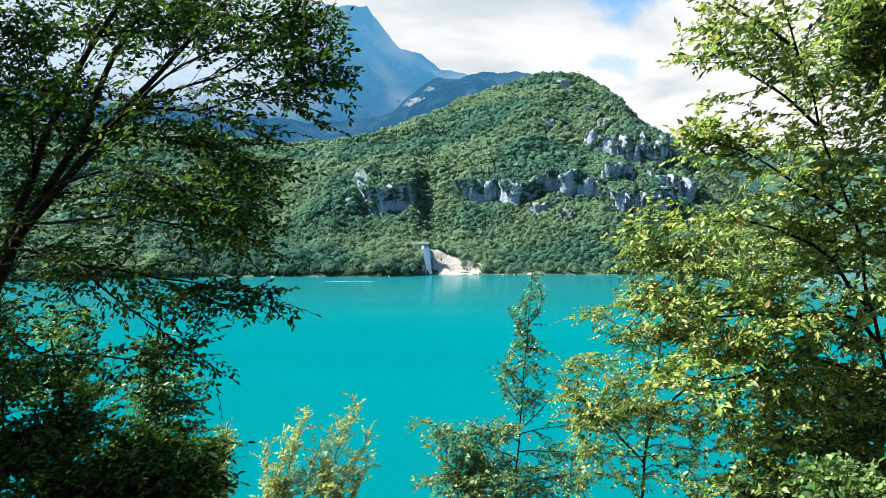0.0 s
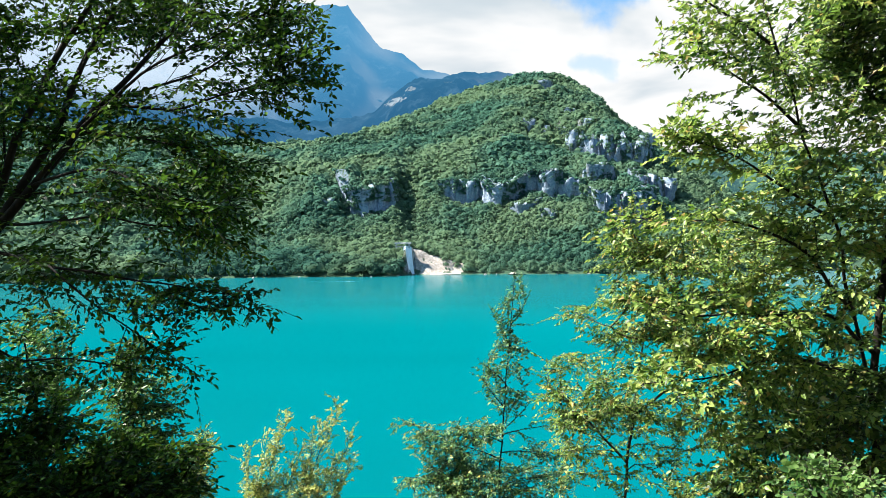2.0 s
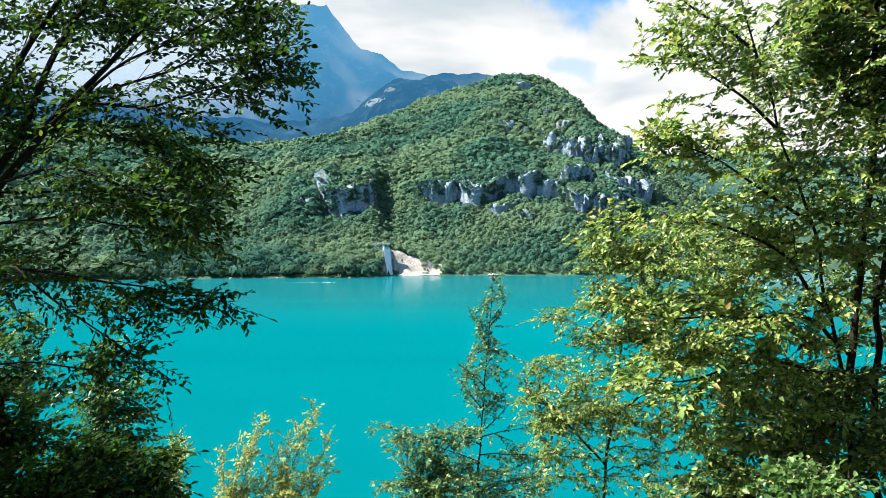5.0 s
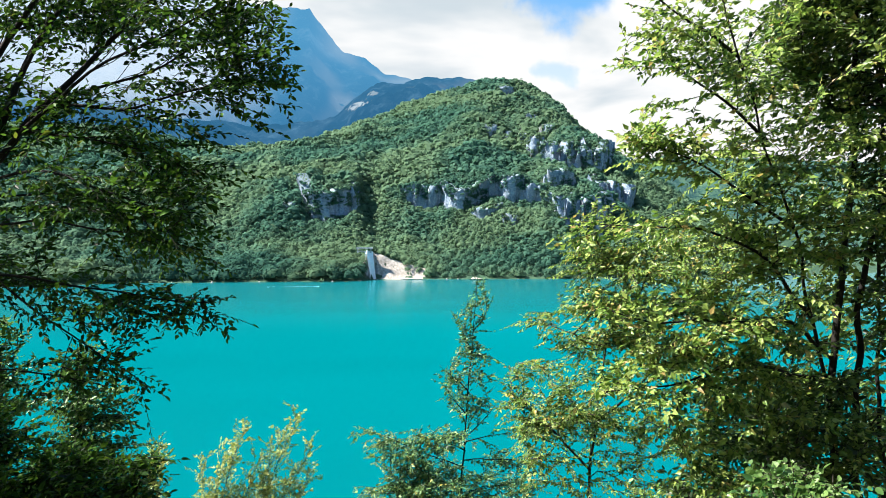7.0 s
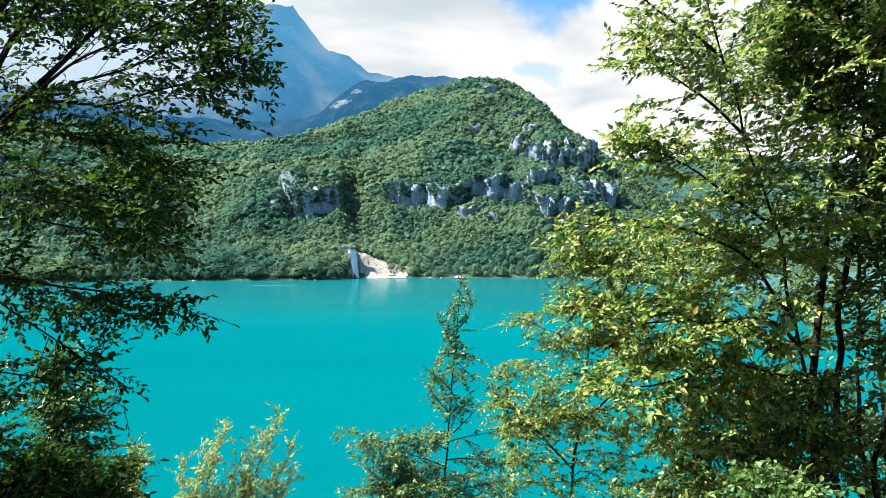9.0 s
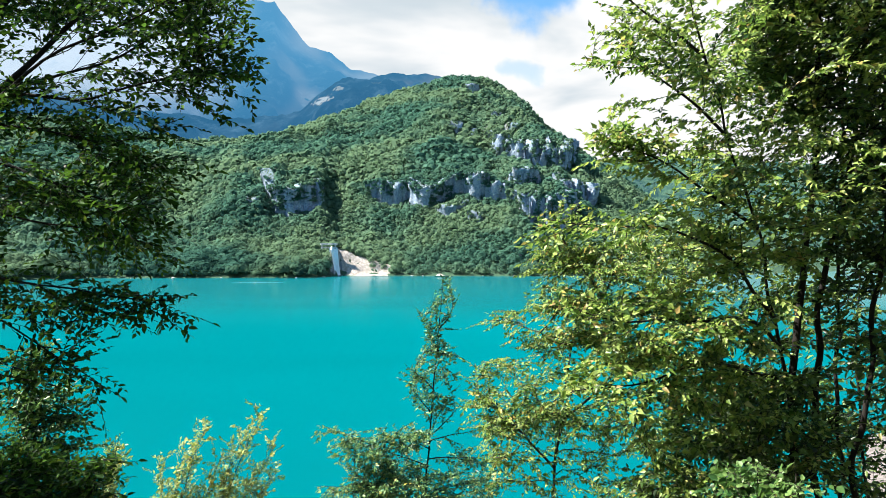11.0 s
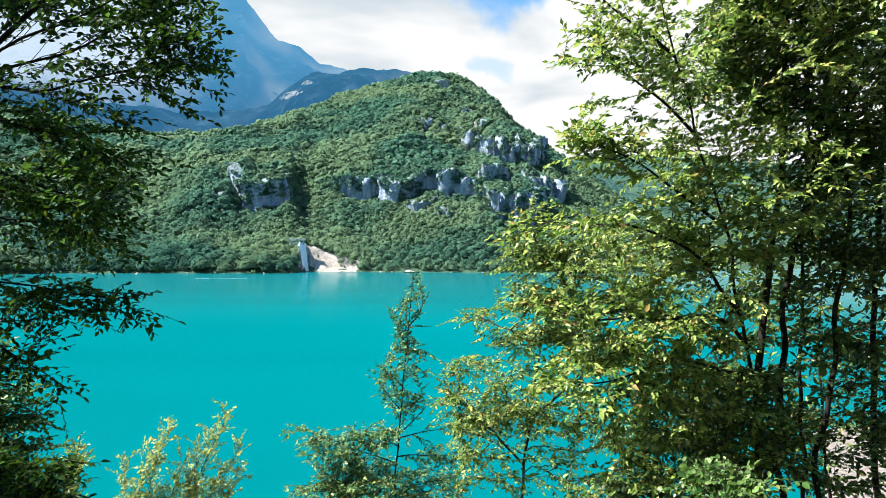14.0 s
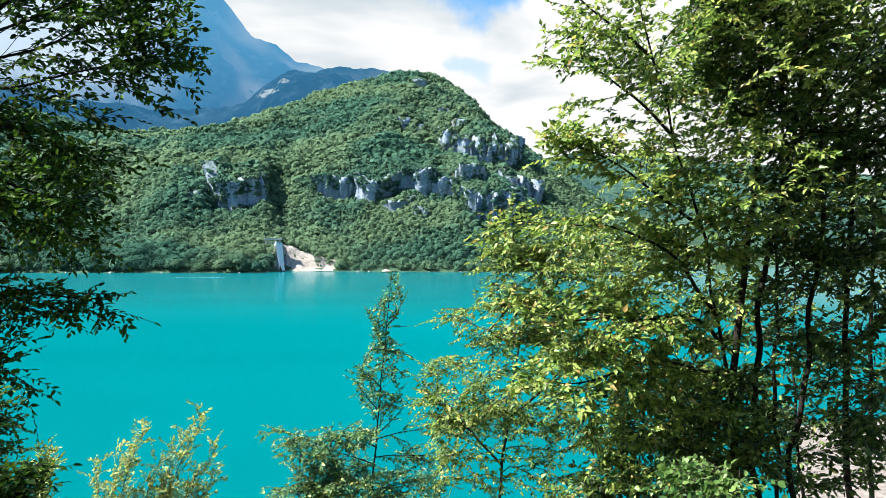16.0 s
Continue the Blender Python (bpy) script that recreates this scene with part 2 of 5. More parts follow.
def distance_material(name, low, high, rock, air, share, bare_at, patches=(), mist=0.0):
    """Far slopes: forest below, bare limestone above, the blue haze of the air painted in as emission."""
    m, n = material(name)
    geo = n.add("ShaderNodeNewGeometry")
    pos = geo.outputs["Position"]
    xyz = n.add("ShaderNodeSeparateXYZ", {"Vector": pos})
    x, z = xyz.outputs["X"], xyz.outputs["Z"]
    mid, fine = n.noise(pos, 0.006, 6.0, 0.65), n.noise(pos, 0.03, 6.0, 0.7)
    c = n.mix(n.span(fine, 0.3, 0.7), rgb(*low), rgb(*high))
    bare = n.span(n.math("ADD", n.math("MULTIPLY", z, 0.0011), n.math("ADD", n.math("ADD", mid, n.span(x, -350.0, -900.0, 0.0, 0.32)), n.math("MULTIPLY", fine, 0.5))), bare_at, bare_at + 0.22)
    west = n.math("MULTIPLY", n.span(x, -330.0, -620.0), n.span(n.math("ADD", z, n.math("MULTIPLY", mid, 260.0)), 480.0, 660.0))
    bare = n.math("MAXIMUM", bare, n.math("MULTIPLY", west, n.span(fine, 0.3, 0.55)))
    # bare pale clearings with ragged edges
    open_ = 0.0
    for px, pz, wide, tall, much in patches:
        off = n.math("ADD", n.math("POWER", n.math("ABSOLUTE", n.math("DIVIDE", n.math("SUBTRACT", x, px), wide)), 2.0),
                     n.math("POWER", n.math("ABSOLUTE", n.math("DIVIDE", n.math("SUBTRACT", z, pz), tall)), 2.0))
        off = n.math("ADD", off, n.math("MULTIPLY", n.math("SUBTRACT", n.noise(pos, 0.07, 4.0, 0.7), 0.5), 9.0))
        open_ = n.math("MAXIMUM", open_, n.span(off, 1.1, 0.3, 0.0, much))
    c = n.mix(bare, c, n.mix(n.span(fine, 0.4, 0.6), rgb(rock[0] * 0.6, rock[1] * 0.6, rock[2] * 0.6), rgb(*rock)))
    c = n.mix(open_, c, rgb(0.25, 0.28, 0.30))
    ground_ = n.add("ShaderNodeBsdfDiffuse", {"Color": c, "Normal": n.bump(n.math("ADD", n.math("MULTIPLY", mid, 40.0), n.math("MULTIPLY", fine, 9.0)), 0.8, 2.0)})
    # haze painted as a glow, darker and bluer towards the foot
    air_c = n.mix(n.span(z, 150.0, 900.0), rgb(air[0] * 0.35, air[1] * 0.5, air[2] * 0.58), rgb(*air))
    # paler glow on the western heights for sunlit cliffs behind haze
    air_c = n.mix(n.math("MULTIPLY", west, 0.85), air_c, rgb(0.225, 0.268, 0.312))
    # pale glow streaks paint bare rock and mist; see-through patches imitate drifting cloud
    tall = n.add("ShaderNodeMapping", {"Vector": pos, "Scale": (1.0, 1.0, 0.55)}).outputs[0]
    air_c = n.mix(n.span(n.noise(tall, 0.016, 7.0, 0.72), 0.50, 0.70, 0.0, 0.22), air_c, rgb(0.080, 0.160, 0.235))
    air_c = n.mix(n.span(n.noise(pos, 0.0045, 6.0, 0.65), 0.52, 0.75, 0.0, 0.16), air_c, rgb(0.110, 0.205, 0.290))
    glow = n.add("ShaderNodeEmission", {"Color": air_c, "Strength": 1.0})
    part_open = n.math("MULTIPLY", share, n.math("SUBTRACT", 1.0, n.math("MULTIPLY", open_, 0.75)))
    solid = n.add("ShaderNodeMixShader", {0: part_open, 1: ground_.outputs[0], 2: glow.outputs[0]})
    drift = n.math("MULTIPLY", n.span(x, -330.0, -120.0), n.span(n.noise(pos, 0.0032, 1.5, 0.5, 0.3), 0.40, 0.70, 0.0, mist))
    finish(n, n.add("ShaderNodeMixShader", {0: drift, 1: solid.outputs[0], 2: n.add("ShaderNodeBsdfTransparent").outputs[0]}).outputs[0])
    return m


def speckled(name, a, b, scale, rough=0.9, bump=0.5, depth=0.02):
    m, n = material(name)
    pos = place(n)
    big, fine = n.noise(pos, scale * 0.15, 4.0), n.noise(pos, scale, 6.0, 0.65)
    c = n.mix(n.span(fine, 0.35, 0.65), rgb(*a), rgb(*b))
    c = n.mix(n.span(big, 0.45, 0.65, 0.0, 0.5), c, rgb(*a))
    finish(n, n.add("ShaderNodeBsdfPrincipled", {"Base Color": c, "Roughness": rough, "Specular IOR Level": 0.25,
                                                 "Normal": n.bump(fine, bump, depth)}).outputs[0])
    return m


MAT_GROUND = ground_material()
MAT_WATER = water_material()
MAT_FOREST = forest_material()
MAT_ROCK = rock_material()
MAT_GRAVEL = speckled("pale_gravel", (0.24, 0.21, 0.18), (0.43, 0.385, 0.35), 0.7, bump=0.6, depth=0.6)
MAT_FOAM = speckled("falling_water", (0.70, 0.74, 0.76), (0.88, 0.90, 0.91), 1.5, rough=0.5, bump=0.5, depth=0.3)
MAT_CONCRETE = speckled("pale_concrete", (0.36, 0.36, 0.35), (0.52, 0.51, 0.49), 1.2)
MAT_STONE = speckled("shore_stone", (0.180, 0.174, 0.162), (0.372, 0.360, 0.336), 2.0)
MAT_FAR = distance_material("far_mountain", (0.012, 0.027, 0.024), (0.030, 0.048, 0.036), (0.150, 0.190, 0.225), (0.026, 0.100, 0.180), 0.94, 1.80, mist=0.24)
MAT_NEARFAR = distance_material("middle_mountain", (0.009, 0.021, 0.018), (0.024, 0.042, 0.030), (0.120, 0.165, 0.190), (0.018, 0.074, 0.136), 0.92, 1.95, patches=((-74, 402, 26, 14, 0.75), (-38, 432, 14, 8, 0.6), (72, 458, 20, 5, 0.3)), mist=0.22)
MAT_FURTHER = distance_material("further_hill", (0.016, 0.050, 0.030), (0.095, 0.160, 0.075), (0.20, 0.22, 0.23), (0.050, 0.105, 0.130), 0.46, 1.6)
# bark taken almost to black, shade of the stems included in its colour
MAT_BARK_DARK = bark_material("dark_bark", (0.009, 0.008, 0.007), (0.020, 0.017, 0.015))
MAT_BARK_GREY = bark_material("grey_bark", (0.032, 0.025, 0.019), (0.075, 0.064, 0.053))
# near-black greens carry the shade of the leaning tree and its undergrowth
LEAF_SHADE_DEEP = leaf_material("deep_shade_leaves", (0.003, 0.010, 0.004), (0.010, 0.036, 0.008), (0.062, 0.145, 0.020), (0.120, 0.135, 0.020), 0.04, 0.30, 0.05)
# thicket shade and sunlit flecks mixed into the leaf tones
LEAF_DAPPLED = leaf_material("dappled_shade_leaves", (0.004, 0.014, 0.005), (0.024, 0.062, 0.013), (0.150, 0.225, 0.055), (0.20, 0.19, 0.06), 0.05, 0.34, 0.3)
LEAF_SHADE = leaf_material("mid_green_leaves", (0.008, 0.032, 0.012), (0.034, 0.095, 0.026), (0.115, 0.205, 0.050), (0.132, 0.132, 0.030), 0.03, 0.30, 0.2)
LEAF_BRIGHT = leaf_material("bright_green_leaves", (0.012, 0.044, 0.010), (0.140, 0.240, 0.038), (0.38, 0.455, 0.120), (0.34, 0.24, 0.08), 0.06, 0.42, 0.36)
LEAF_LIME = leaf_material("lime_green_leaves", (0.018, 0.056, 0.014), (0.115, 0.205, 0.038), (0.30, 0.385, 0.095), (0.46, 0.32, 0.08), 0.08, 0.38, 0.25)
LEAF_YELLOW = leaf_material("yellow_green_leaves", (0.120, 0.165, 0.036), (0.33, 0.37, 0.08), (0.54, 0.55, 0.20), (0.50, 0.38, 0.10), 0.12, 0.42, 0.3)
LEAF_SLIM = leaf_material("mixed_green_leaves", (0.012, 0.048, 0.024), (0.062, 0.155, 0.062), (0.20, 0.32, 0.105), (0.48, 0.40, 0.09), 0.06, 0.36, 0.35)
LEAF_FRESH = leaf_material("fresh_green_leaves", (0.018, 0.062, 0.018), (0.066, 0.150, 0.036), (0.165, 0.265, 0.080), (0.25, 0.25, 0.06), 0.03, 0.36, 0.2)


# ---------------------------------------------------------------- mesh helpers
def mesh_object(name, verts, faces, mat, parent=None, smooth=False):
    """A mesh object from an (n, 3) array of corners and an (m, 3 or 4) array of faces."""
    verts, faces = np.asarray(verts, dtype=np.float32), np.asarray(faces, dtype=np.int32)
    me = bpy.data.meshes.new(name)
    k = faces.shape[1]
    me.vertices.add(len(verts))
    me.vertices.foreach_set("co", verts.ravel())
    me.loops.add(faces.size)
    me.loops.foreach_set("vertex_index", faces.ravel())
    me.polygons.add(len(faces))
    me.polygons.foreach_set("loop_start", np.arange(0, faces.size, k, dtype=np.int32))
    if smooth:
        me.polygons.foreach_set("use_smooth", np.ones(len(faces), dtype=bool))
    me.update(calc_edges=True)
    me.materials.append(mat)
    ob = new(name, me)
    ob.parent = parent
    return ob


def part(name, bm, mat, parent, label=""):
    """Links a bmesh as one mesh object under a thing."""
    me = bpy.data.meshes.new(name)
    bm.to_mesh(me)
    bm.free()
    me.materials.append(mat)
    ob = new(name, me)
    ob.parent = parent
    return tagged(ob, label=label)


def lattice(seed, size=64):
    return np.random.default_rng(seed).random((size, size))


def value_noise(x, y, seed):
    """Smooth noise from 0 to 1 over arrays of places."""
    g = lattice(seed)
    xi, yi = np.floor(x).astype(int), np.floor(y).astype(int)
    fx, fy = x - xi, y - yi
    fx, fy = fx * fx * (3 - 2 * fx), fy * fy * (3 - 2 * fy)
    a, b = g[xi % 64, yi % 64], g[(xi + 1) % 64, yi % 64]
    c, d = g[xi % 64, (yi + 1) % 64], g[(xi + 1) % 64, (yi + 1) % 64]
    return (a * (1 - fx) + b * fx) * (1 - fy) + (c * (1 - fx) + d * fx) * fy


def fractal(x, y, size, seed, octaves=5, fall=0.5):
    total, weight, amp = 0.0, 0.0, 1.0
    for k in range(octaves):
        total = total + amp * (value_noise(x / size * 2 ** k + 17.3 * k, y / size * 2 ** k + 5.1 * k, seed + k) - 0.5)
        weight += amp
        amp *= fall
    return total / weight * 2


def ease(a, b, v):
    t = np.clip((v - a) / (b - a), 0, 1)
    return t * t * (3 - 2 * t)


# ---------------------------------------------------------------- the land
def shore(x):
    """How far ahead the far shore lies."""
    return np.interp(x, (-900, -500, -300, -184, -140, -60, -22, -8, 30, 120, 200, 300, 500, 900, 1600),
                     (-150, 120, 290, 373, 418, 428, 429, 459, 458, 454, 462, 510, 640, 840, 1000))


def ridge(x):
    """Height and place of the hill's crest."""
    xs = (-900, -500, -230, -116, -17, 48, 105, 146, 192, 216, 247, 271, 300, 340, 420, 600)
    z = np.interp(x, xs, (170, 160, 148, 159, 191, 218, 231, 239, 222, 193, 158, 133, 105, 75, 40, 10))
    y = np.interp(x, xs, (800, 850, 900, 920, 930, 940, 940, 945, 940, 920, 890, 860, 840, 830, 830, 900))
    return z, y


# rock walls of the far hill: their line on the plan, and how tall they stand
CLIFFS = (
    ((-64, -54, -48, -42, -34, -25), (590, 566, 563, 569, 573, 590), 27, 20),
    ((13, 24, 36, 48, 57, 62, 78, 94, 99, 108, 113, 121, 128, 136, 146, 151), (606, 599, 594, 598, 580, 583, 592, 594, 582, 586, 577, 581, 591, 583, 588, 602), 15, 18),
    ((125, 131, 138, 143, 150, 155, 163, 169), (552, 535, 541, 533, 541, 535, 546, 562), 25, 27),
    ((148, 156, 163, 170, 178, 186, 196, 206), (672, 654, 661, 651, 659, 651, 664, 678), 21, 25),
    ((132, 139, 146, 154), (704, 689, 692, 704), 21, 20),
    ((176, 186, 194, 200, 209), (626, 609, 617, 611, 630), 20, 19),
    ((66, 73, 80, 88), (573, 560, 561, 572), 7, 8),
    ((129, 134, 139, 145), (849, 836, 838, 847), 17, 16),
    ((98, 102, 106), (733, 724, 731), 5, 6),
    ((113, 116, 120), (727, 719, 726), 6, 5),
    ((90, 93, 97), (543, 537, 543), 4, 4),
    ((120, 123, 127), (668, 661, 668), 5, 5),
    ((108, 110, 113), (690, 684, 690), 4, 4),
    ((74, 76, 79), (705, 700, 705), 3, 4),
    ((150, 153, 157), (770, 762, 769), 6, 6),
    ((122, 126, 131), (498, 491, 499), 4, 4),
    ((112, 115, 119), (483, 477, 484), 4, 3),
    ((133, 136, 140), (513, 507, 514), 5, 4),
    ((-78, -75, -71), (560, 553, 559), 4, 5),
    ((162, 165, 169), (728, 721, 729), 6, 5),
)


def cliff_step(x, y):
    """How much the rock walls lift the ground behind them and hollow it out before them."""
    total = np.zeros(np.broadcast(x, y).shape)
    for xs, ys, tall_a, tall_b in CLIFFS:
        v = y - np.interp(x, xs, ys)
        tall = np.interp(x, (xs[0], xs[-1]), (tall_a, tall_b)) * (0.74 + 0.55 * value_noise(x / 10 + 3.3, y * 0, 57)) * ease(xs[0] - 3, xs[0] + 4, x) * (1 - ease(xs[-1] - 5, xs[-1] + 10, x))
        reach = 1.6 * max(tall_a, tall_b) + 14
        low, high = -0.42 * ease(-reach, -1, v), 0.58 * (1 - ease(4, reach * 1.6, v))
        total = total + tall * (low + (high - low) * ease(-1.2, 3.2, v))
    return total


def on_cliff(x, y, before=3.0, behind=1.0):
    hit = np.zeros(np.shape(x), dtype=bool)
    for xs, ys, *_ in CLIFFS:
        v = y - np.interp(x, xs, ys)
        hit |= (x > xs[0]) & (x < xs[-1]) & (v > -before) & (v < behind)
    return hit


def land(x, y):
    """Height of the ground over the lake."""
    x, y = np.asarray(x, dtype=float), np.asarray(y, dtype=float)
    inland = ease(5, 110, y - shore(x))
    wx = x + 9 * fractal(x, y, 120, 11, 4) * inland
    wy = y + 10 * fractal(x, y, 130, 21, 4) * inland
    s = shore(wx)
    rz, ry = ridge(x + 8 * fractal(x, y, 60, 31, 3))
    u = (wy - s) / np.maximum(ry - s, 120)
    prof = np.interp(u, (-1, 0, 0.03, 0.3, 0.62, 1.0, 1.25, 2.0), (-0.3, 0.0, 0.022, 0.275, 0.64, 1.0, 0.9, 0.6))
    hill = rz * prof
    ribs = 1 - np.abs(fractal(x + 40, y * 0.45, 85, 61, 4)) * 2
    hill = hill + ease(0.02, 0.2, u) * (17 * fractal(x, y, 150, 65, 4) + 10 * (ribs - 0.6) + 4 * fractal(x, y, 24, 71, 4))
    # a gully with a steep western side runs down to the waterfall
    mid = np.interp(u, (0, 0.12, 0.3, 0.42), (-12, -10, -6, 2))
    wide = np.where(wx < mid, 24.0, 34.0)
    hill = hill - 8 * np.exp(-((wx - mid) / wide) ** 2) * ease(0.05, 0.2, u) * (1 - ease(0.30, 0.42, u))
    hill = hill + cliff_step(x, y)
    # a raw bluff of gravel beside the waterfall
    bluff = np.interp(x, (-22, -16, -12.5, -4, 6, 26, 33), (0, 5, 18, 16, 12, 6, 0)) * ease(-1, 15, y - s - 2.0 * fractal(x, y, 9, 49, 3))
    hill = np.where((x > -30) & (x < 33) & (y - s < 60), np.maximum(hill, bluff), hill)
    hill = np.where(y < s, np.maximum(-6, (wy - s) * 0.15), hill)
    # the near bank, on which the camera stands, and the gravel beach further along it
    edge = np.interp(x, (-200, -60, 0, 18, 45, 120, 300), (60, 30, 22, 24, 60, 72, 80))
    bank = 14.3 - 0.74 * np.maximum(y - 1.4, 0) + 0.25 * fractal(x, y, 3.0, 91, 4)
    beach = np.clip(0.07 * (edge - y), -5, 1.2)
    near = np.maximum(bank, beach)
    # unseen slope raised behind the camera to block part of the sky
    rise = np.minimum(0.85 * np.maximum(-y - 2.2, 0), 160)
    near = np.where(y < 1.4, 14.3 + 0.12 * fractal(x, y, 2.5, 91, 4) + rise, near)
    return np.where((y < 140) & (x > -260), near, hill)


def polar_sheet(name, azimuths, radii, height, mat, closed=False):
    a, r = np.meshgrid(np.radians(azimuths), radii, indexing="ij")
    x, y = np.sin(a) * r, np.cos(a) * r
    z = height(x, y)
    if closed:
        # steep faces weather into ledges and hollows
        steep = ease(0.9, 1.8, np.hypot(height(x + 1.5, y) - height(x - 1.5, y), height(x, y + 1.5) - height(x, y - 1.5)) / 3.0) * ease(300, 400, r)
        steep = np.where((x > -36) & (x < 38) & (y < 530), 0.0, steep)
        y = y + steep * (2.5 * fractal(x, z * 1.3, 22, 201, 5, 0.6) + 1.0 * fractal(x * 0.3, z, 5, 205, 3))
        x = x + steep * 1.0 * fractal(x + 50, z * 1.3, 11, 209, 4)
    n, k = a.shape
    i = np.arange(n * k).reshape(n, k)
    if closed:
        i = np.vstack([i, i[:1]])
    faces = np.stack([i[:-1, :-1].ravel(), i[:-1, 1:].ravel(), i[1:, 1:].ravel(), i[1:, :-1].ravel()], axis=1)
    return mesh_object(name, np.stack([x.ravel(), y.ravel(), z.ravel()], axis=1), faces[:, ::-1], mat, smooth=True)


az = np.concatenate([np.arange(-36, 46, 0.25), np.arange(46, 324, 4.5)])
radii = np.concatenate([np.arange(0.02, 3, 0.4), np.geomspace(3, 120, 70), np.linspace(125, 400, 40), np.arange(402, 980, 3.2), np.geomspace(985, 4600, 50)])
ground = tagged(polar_sheet("ground", az, radii, land, MAT_GROUND, closed=True), "steep wooded ground and pale limestone round a lake", "ground", kind="structure")

bm = bmesh.new()
bmesh.ops.create_grid(bm, x_segments=40, y_segments=40, size=1600)
for v in bm.verts:
    v.co.y += 700
water = part("water", bm, MAT_WATER, None)
tagged(water, "calm opaque turquoise lake with fine ripples", "water", kind="structure")


def crest_sheet(name, xs, zs, dist, depth, seed, mat, label, rough=1.0):
    """A far range: its crest follows the heights zs over the azimuths xs, its foot lies nearer by depth."""
    a = np.radians(np.arange(xs[0], xs[-1], 0.16))
    k = 46
    t = np.linspace(0, 1, k)
    aa, tt = np.meshgrid(a, t, indexing="ij")
    r = dist - depth * (1 - tt)
    x, y = np.sin(aa) * r, np.cos(aa) * r
    top = np.interp(np.degrees(aa), xs, zs)
    shape = tt ** 1.25
    ribs = fractal(x, y, 340, seed, 7, 0.58)
    z = top * shape + rough * 170 * ribs * np.sin(np.pi * np.clip(tt, 0, 1)) ** 0.7 + rough * 20 * fractal(x, y, 90, seed + 9, 5, 0.6)
    n = len(a)
    i = np.arange(n * k).reshape(n, k)
    faces = np.stack([i[:-1, :-1].ravel(), i[:-1, 1:].ravel(), i[1:, 1:].ravel(), i[1:, :-1].ravel()], axis=1)[:, ::-1]
    ob = mesh_object(name, np.stack([x.ravel(), y.ravel(), z.ravel()], axis=1), faces, mat, smooth=True)
    return tagged(ob, label, "mountain", kind="structure")


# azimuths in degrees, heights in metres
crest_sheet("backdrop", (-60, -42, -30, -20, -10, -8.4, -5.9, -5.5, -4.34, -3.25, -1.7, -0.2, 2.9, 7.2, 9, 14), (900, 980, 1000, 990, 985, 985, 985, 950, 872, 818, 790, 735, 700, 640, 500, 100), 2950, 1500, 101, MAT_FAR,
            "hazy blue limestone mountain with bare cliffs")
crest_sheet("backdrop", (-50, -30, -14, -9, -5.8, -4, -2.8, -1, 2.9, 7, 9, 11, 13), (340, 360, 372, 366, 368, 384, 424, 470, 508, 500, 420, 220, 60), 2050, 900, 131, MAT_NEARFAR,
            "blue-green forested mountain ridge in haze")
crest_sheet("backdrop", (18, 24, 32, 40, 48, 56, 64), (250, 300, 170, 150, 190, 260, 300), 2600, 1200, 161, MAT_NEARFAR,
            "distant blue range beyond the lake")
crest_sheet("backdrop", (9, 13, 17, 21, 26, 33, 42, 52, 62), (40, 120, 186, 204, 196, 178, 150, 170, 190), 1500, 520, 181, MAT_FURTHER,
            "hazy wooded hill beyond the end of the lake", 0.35)


